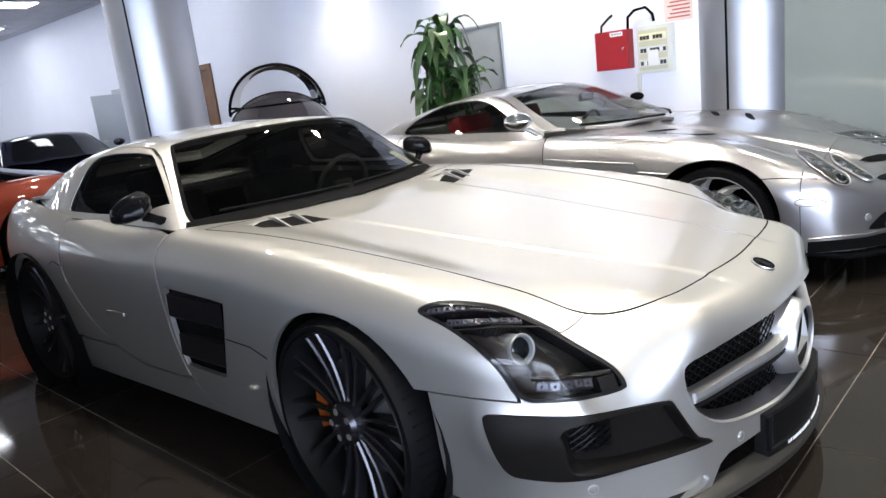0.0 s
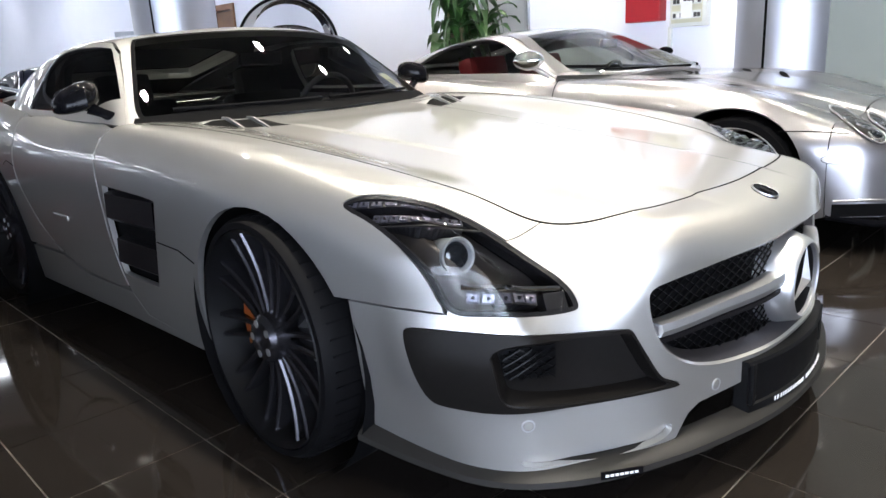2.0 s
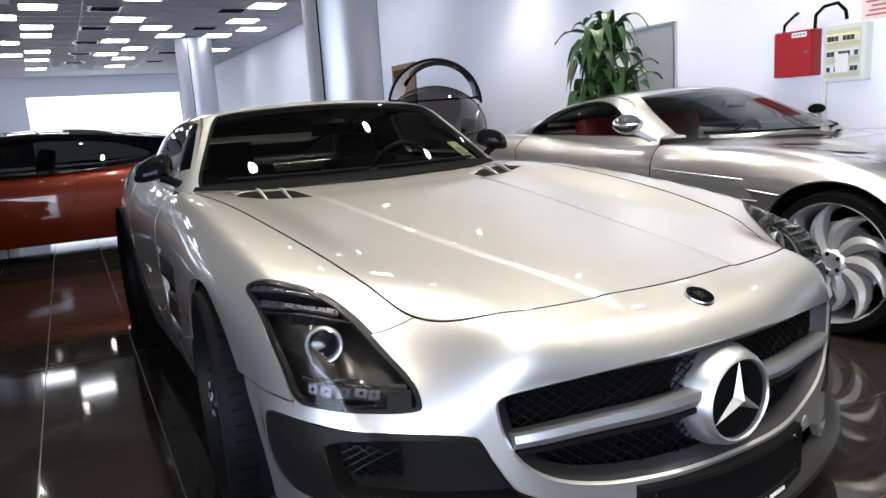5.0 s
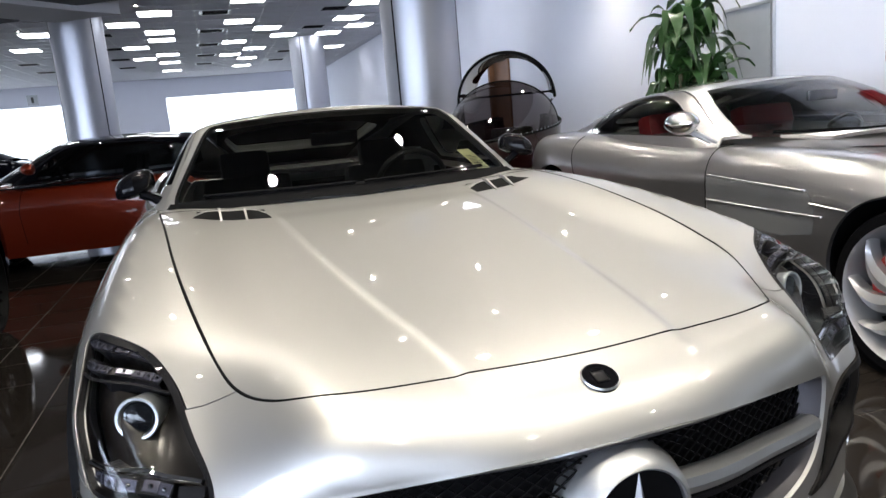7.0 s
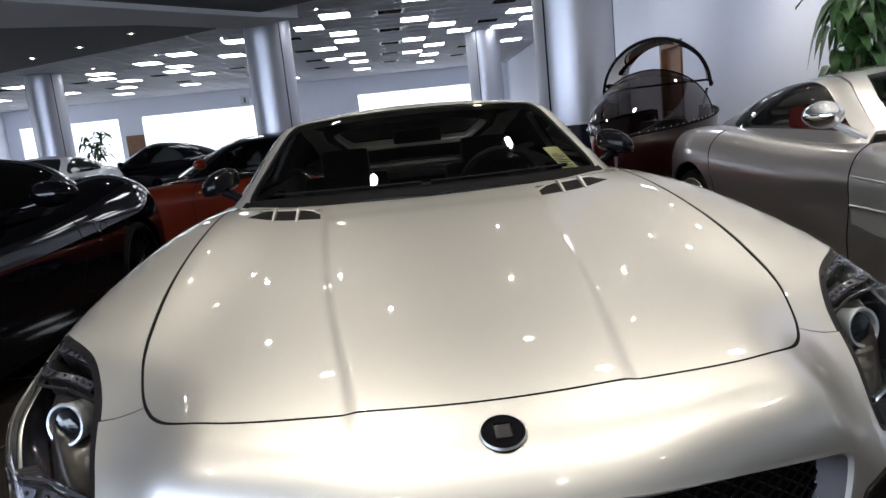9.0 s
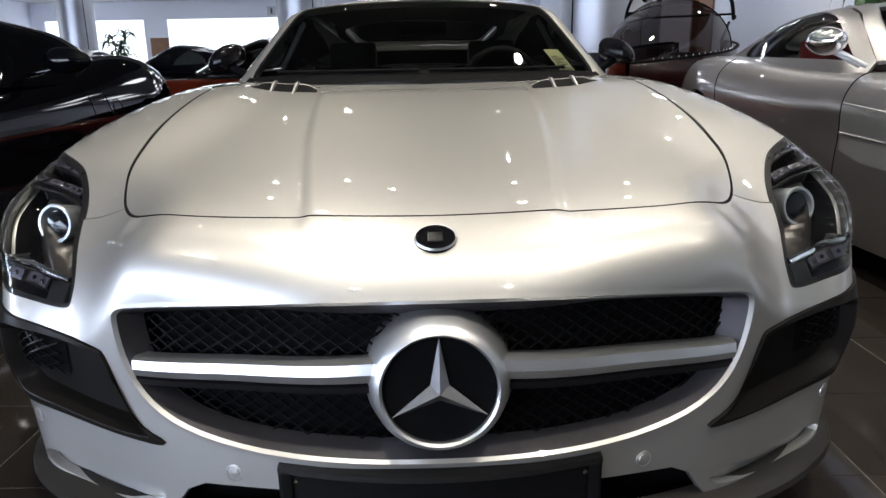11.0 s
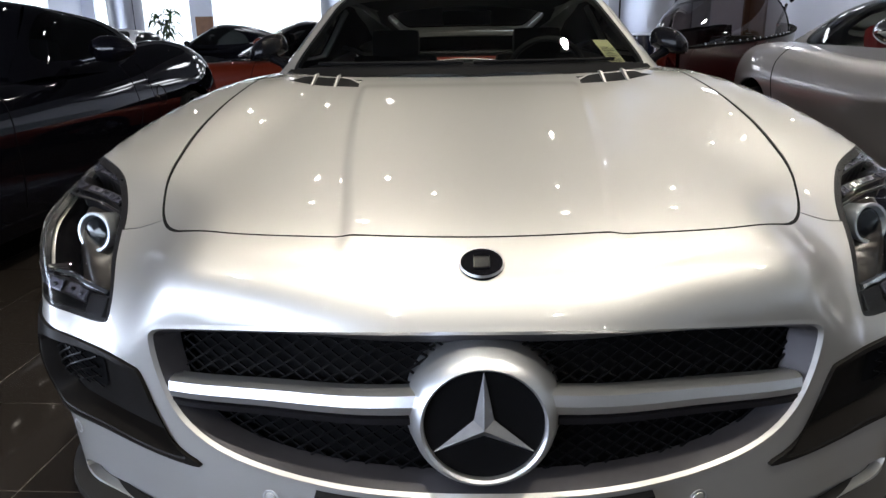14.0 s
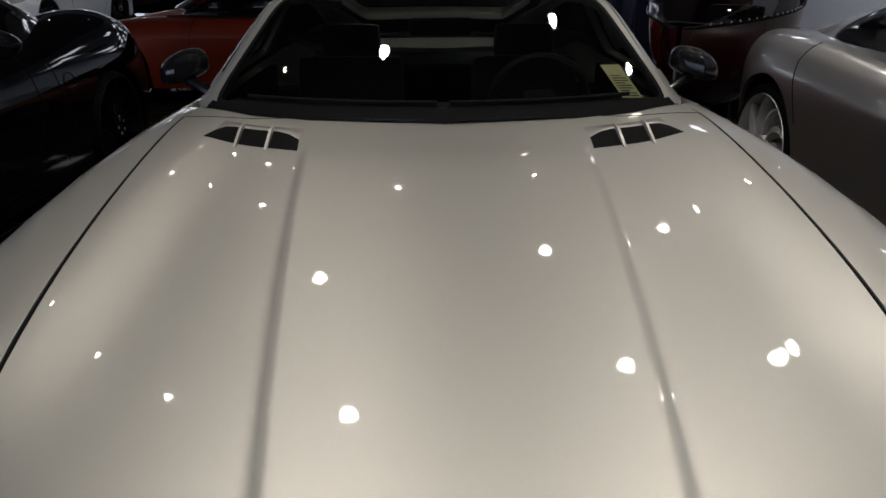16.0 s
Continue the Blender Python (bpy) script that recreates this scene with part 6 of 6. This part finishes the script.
# ---- pod with a raised canopy ----
def pod_ring(y, k=1.0):
    """Half width and base height of the pod's waist at y."""
    u = min(max((y + 1.0) / 1.05, 0.0), 1.0)
    w = .54 * math.sin(math.pi / 2 * u) ** .8 if y < .05 else .54 * math.sqrt(max(1 - ((y - .05) / 1.05) ** 2, 0.01))
    return max(w, .015) * k, .98 + .09 * (y + 1.0)


def skin(rows):
    bm = bmesh.new()
    vv = [[bm.verts.new(p) for p in row] for row in rows]
    for a, b in zip(vv, vv[1:]):
        for i in range(len(a) - 1):
            bm.faces.new((a[i], a[i + 1], b[i + 1], b[i]))
    bmesh.ops.recalc_face_normals(bm, faces=bm.faces)
    return bm


def build_pod():
    car = thing("pod_vehicle", "dark red pod vehicle with riveted glass and raised canopy", "vehicle")
    hull, bubble = [], []
    for y in np.linspace(-1.0, 1.02, 44):
        w, z0 = pod_ring(y)
        depth = .70 * math.sqrt(max(1 - (y / 1.15) ** 2, .06))
        hull.append([(w * math.cos(a) ** .8 if math.cos(a) > 0 else -w * (-math.cos(a)) ** .8, y, z0 + depth * math.sin(a)) for a in np.linspace(-math.pi, 0, 25)])
    for y in np.linspace(-.995, .02, 30):
        w, z0 = pod_ring(y)
        h = .44 * (.6 * (y + 1.0) / 1.03 + .4 * math.sin(math.pi / 2 * (y + 1.0) / 1.03)) + .01
        bubble.append([(w * math.cos(a), y, z0 + h * math.sin(a)) for a in np.linspace(0, math.pi, 29)])
    part("hull", skin(hull), DARKRED, car, "glossy dark red hull")
    glass = part("bubble_glass", skin(bubble), SMOKE, car, "smoked glass bubble")
    part("bubble_rim", tube(bubble[-1], .006, 8), BLACK, glass, "black rim")
    for s in (1, -1):
        for k in range(15):
            y = -.86 + .88 * k / 14
            w, z0 = pod_ring(y)
            part("rivet", lathe([(.010, 0), (.008, .007), (0, .009)], 8, facing((s * w * .998, y, z0 + .012), (s, -.3, .1))), CHROME, car)
        part("rail", tube([(s * pod_ring(y)[0], y, pod_ring(y)[1]) for y in np.linspace(-.99, .98, 24)], .012, 6), BLACK, car, "black waist rail")
        part("hinge_strut", tube([(s * .45, .02, 1.14), (s * .47, .10, 1.24), (s * .46, .20, 1.30)], .016, 8), CHROME, car, "chrome hinge strut")
    part("dashboard", box((-.30, -.50, .80), (.30, -.34, .98), .04), DARKRED, car, "dark red dashboard")
    seat = part("seat", box((-.24, -.12, .62), (.24, .32, .76), .05), REDSEAT, car, "red seat")
    part("backrest", box((-.22, .26, .66), (.22, .40, 1.10), .06, pose(0, 0, 0, -6, 0, 0)), LEATHER, seat)
    # the rear canopy, swung up
    rows = []
    for i in range(14):
        u = i / 13
        k = math.sqrt(max(1 - (u * .62) ** 2, 0))
        rows.append([(.49 * k * math.cos(a), .22 + .34 * u, 1.33 + .06 * u + (.47 * k) * math.sin(a)) for a in np.linspace(0.0, math.pi, 29)])
    up = part("raised_canopy", skin(rows), THINSMOKE, car, "raised smoked canopy with a black rim")
    part("canopy_rim", tube(rows[0], .015, 8), BLACK, up, "black rim")
    sill = [(rows[i][0][0], rows[i][0][1], rows[i][0][2]) for i in range(14)]
    part("canopy_rim", tube(sill + [(-a, b, c) for a, b, c in sill[::-1]], .011, 8), BLACK, up, "black rim")
    for y in (-.50, .55):
        part("wheel", lathe([(.16, .08), (.25, .08), (.26, .04), (.26, -.04), (.25, -.08), (.16, -.08), (.16, .08)], 36, pose(0, y, .26, 0, 90, 0)), RUBBER, car, "black tyre")
    for s in (1, -1):
        part("outrigger", tube([(s * .3, .1, .40), (s * .5, .15, .14), (s * .55, .18, .045)], .03, 8), BLACK, car)
    car.matrix_basis = pose(2.06, 5.02, 0, 0, 0, -36) @ Matrix.Scale(.93, 4)


THINSMOKE = glass_material("thin_smoked_canopy", (0.46, 0.44, 0.43), 1.35)
SMOKE = glass_material("smoked_canopy", (0.15, 0.125, 0.12), 1.45)
REDSEAT = material("red_seat_fabric", (0.38, 0.02, 0.015), 0.6, scale=30, vary=0.2)
build_pod()

# ---- on the wall ----


def at_wall(y, z):
    """A pose on the east wall at the world's y and height z, looking into the room along -x."""
    p = ROOM.inverted() @ Vector((3.78, y, 0))
    return ROOM @ pose(0, p.y, z)


def fire_box():
    o = thing("fire_cabinet", "small red metal fire cabinet on the wall", "cabinet", at=at_wall(2.37, 1.415))
    part("body", box((-.10, -.158, -.165), (0.0, .158, .165), .006), REDPAINT, o, smooth=False)
    d = part("door", box((-.112, -.152, -.158), (-.10, .152, .158), .004), REDPAINT, o, smooth=False)
    part("knob", lathe([(.012, 0), (.012, .012), (0, .016)], 14, pose(-.112, -.115, .01, 0, -90, 0)), CHROME, d)
    part("label_strip", box((-.1145, -.115, .115), (-.112, .005, .150)), WHITEINK, d, smooth=False)
    for k in range(4):
        part("printed_bar", box((-.1155, -.105 + .026 * k, .127), (-.1145, -.09 + .026 * k, .138)), INK, d, smooth=False)
    part("conduit", tube([(-.05, .12, .165), (-.05, .115, .22), (-.03, .05, .28), (-.02, .02, .30)], .010, 8), BLACK, o, "black cable")
    part("conduit", tube([(-.05, -.135, .165), (-.05, -.14, .26), (-.045, -.20, .31), (-.04, -.30, .32), (-.04, -.36, .26), (-.04, -.37, .20)], .012, 8), BLACK, o, "black flexible conduit")


def panel_box():
    o = thing("distribution_panel", "grey-white wall panel with rows of switches", "panel", at=at_wall(1.99, 1.385))
    part("body", box((-.075, -.155, -.195), (0.0, .155, .195), .008), CABINET, o, smooth=False)
    part("window", box((-.080, -.12, -.165), (-.075, .135, .165)), PANELGLASS, o, "pale see-through cover", smooth=False)
    for r in range(3):
        part("rail", box((-.084, -.115, .075 - .105 * r), (-.080, .13, .135 - .105 * r)), CABINET if r else PAPER, o, smooth=False)
        for k in range(8):
            part("switch", box((-.092, -.108 + .029 * k, .085 - .105 * r), (-.084, -.086 + .029 * k, .118 - .105 * r), .001), INK if (k * 3 + r) % 4 else WHITEINK, o, smooth=False)
    part("note", box((-.0945, -.045, -.13), (-.093, .05, -.005)), WHITEINK, o, "white paper note", smooth=False)


def notice():
    o = thing("wall_notice", "pale paper notice with red print on the wall", "notice", at=at_wall(1.79, 1.74))
    part("sheet", box((-.004, -.11, -.15), (0, .13, .15)), NOTICE, o, smooth=False)
    for k in range(8):
        part("printed_bar", box((-.0055, -.09, -.125 + .03 * k), (-.004, .10 - .02 * (k % 3), -.113 + .03 * k)), REDINK, o, smooth=False)


def mirror_frame():
    o = thing("picture_frame", "grey framed panel leaning on the wall behind the plant", "frame", at=at_wall(3.9, 1.28))
    part("panel", box((-.02, -.27, -.50), (-.004, .27, .53)), GREYPANEL, o, smooth=False)
    for lo, hi in (((-.035, -.29, -.52), (0, -.265, .55)), ((-.035, .265, -.52), (0, .29, .55)), ((-.035, -.265, .525), (0, .265, .55)), ((-.035, -.265, -.52), (0, .265, -.495))):
        part("frame_bar", box(lo, hi, .003), SATIN, o, smooth=False)


def trunking():
    o = thing("cable_trunking", "white cable trunking up the wall", "trunking", at=at_wall(2.165, 0))
    part("channel", box((-.03, -.015, .09), (0, .015, 1.2), .003), CABINET, o, smooth=False)


PANELGLASS = material("yellowed_cover", (0.55, 0.54, 0.40), 0.3, scale=20, vary=0.1)
NOTICE = material("notice_paper", (0.72, 0.60, 0.55), 0.7, scale=20, vary=0.08)
REDINK = material("red_print", (0.45, 0.10, 0.09), 0.7)
GREYPANEL = material("grey_panel", (0.40, 0.42, 0.44), 0.3, 0.2, scale=4, vary=0.15)
fire_box(), panel_box(), notice(), mirror_frame(), trunking()


# ---- plant ----
def plant(at, spread=.55, height=1.25, leaves=150, seed=3, name="potted_plant", label="tall green corn plant with long drooping leaves in a pot"):
    rng = random.Random(seed)
    o = thing(name, label, "plant", at=at)
    part("pot", lathe([(.0, .0), (.15, .0), (.19, .34), (.20, .36), (.18, .36), (.17, .30), (.0, .30)], 32), POT, o)
    trunk = bmesh.new()
    tips = []
    for k in range(4):
        a = math.tau * k / 4 + .4
        h = height * (1.0, .80, .92, .68)[k]
        pts = [(.05 * math.cos(a), .05 * math.sin(a), .28), (.07 * math.cos(a), .07 * math.sin(a), .28 + h * .5), (.17 * math.cos(a), .17 * math.sin(a), .28 + h)]
        add_tube(trunk, pts, [.022, .02, .014], 8)
        tips.append(Vector(pts[2]))
    part("trunk", trunk, STEM, o)
    for i in range(leaves):
        tip = tips[i % 4]
        a, lift = rng.random() * math.tau, rng.random()
        base = tip - Vector((0, 0, .42 * rng.random() ** 1.6))
        ln, w = spread * (.4 + .6 * rng.random()), .034 + .024 * rng.random()
        rise, fall = .05 + .30 * lift, .20 + .42 * rng.random()
        d, n = Vector((math.cos(a), math.sin(a), 0)), Vector((-math.sin(a), math.cos(a), 0))
        bm = bmesh.new()
        rows = []
        for j in range(8):
            u = j / 7
            c = base + d * ln * (u - .12 * u * u) + Vector((0, 0, rise * u - fall * u * u * u * .9))
            ww = w * math.sin(math.pi * min(1, .12 + .88 * u)) ** .7 + .002
            wave = .012 * math.sin(9 * u + i)
            rows.append([bm.verts.new(c - n * ww + Vector((0, 0, .012 + wave))), bm.verts.new(c), bm.verts.new(c + n * ww + Vector((0, 0, .012 - wave)))])
        for p, q in zip(rows, rows[1:]):
            bm.faces.new((p[0], p[1], q[1], q[0]))
            bm.faces.new((p[1], p[2], q[2], q[1]))
        part("leaf", bm, LEAF, o)
    return o


plant(pose(3.19, 3.87, 0), .40, 1.56, 150)
plant(pose(-9.0, 21.5, 0), .7, 1.6, 60, 5, label="tall green plant by the far windows")


# ---- doors ----
def wall_door(name, y, width, top, mat, frame_mat, label, open_by=0.0):
    o = tagged(thing(name, label, "door", at=ROOM @ pose(0, y, 0)), kind="structure")
    for lo, hi in (((-.03, -.0, 0), (.22, .07, top)), ((-.03, width - .07, 0), (.22, width, top)), ((-.03, .0, top), (.22, width, top + .08))):
        part("door_frame", box(lo, hi, .004), frame_mat, o, smooth=False)
    leaf = part("door_leaf", box((0, 0, .01), (.04, width - .15, top - .01), .004, pose(.05, .075, 0, 0, 0, open_by)), mat, o, smooth=False)
    part("handle", box((-.05, width - .28, .98), (0, width - .2, 1.0), .004, pose(.05, .075, 0, 0, 0, open_by)), SATIN, leaf)
    return o


wall_door("door_1", 6.8, .85, 1.90, WOOD, WOOD, "brown wooden door in a wooden frame")
wall_door("door_2", 9.3, .90, 1.77, GREYDOOR, GREYDOOR, "grey door standing open", 68)
d3 = tagged(thing("door_3", "brown wooden door in the far wall", "door", at=ROOM @ pose(-15.0, 25.2, 0)), kind="structure")
part("door_leaf", box((0, -.03, 0), (.7, 0, 1.95), .004), WOOD, d3, smooth=False)
sg = thing("wall_sign", "small grey sign on the far wall", "sign", at=ROOM @ pose(-10.25, 25.19, 2.86))
part("board", box((-.17, -.02, -.17), (.17, 0, .17), .004), GREYPANEL, sg, smooth=False)
part("symbol", box((-.04, -.026, -.10), (.04, -.02, .10)), INK, sg, smooth=False)

# ---- cars at the back ----
sports_car("black_saloon", "dark car with its windows lit from behind", pose(-8.4, 17.6, 0, 0, 0, -92), BLACKP, BLACKP, 4.5, .93, 1.42, h=0.1, group="cars at the back")
sports_car("white_car", "white car parked at the back", pose(-7.6, 12.2, 0, 0, 0, -6), WHITEP, WHITEP, 4.3, .90, 1.32, h=0.1, group="cars at the back")
sports_car("blue_car", "dark blue car facing out from the back row", pose(2.15, 8.9, 0, 0, 0, -4), BLUEP, BLUEP, 4.4, .93, 1.26, h=0.08, group="cars at the back")
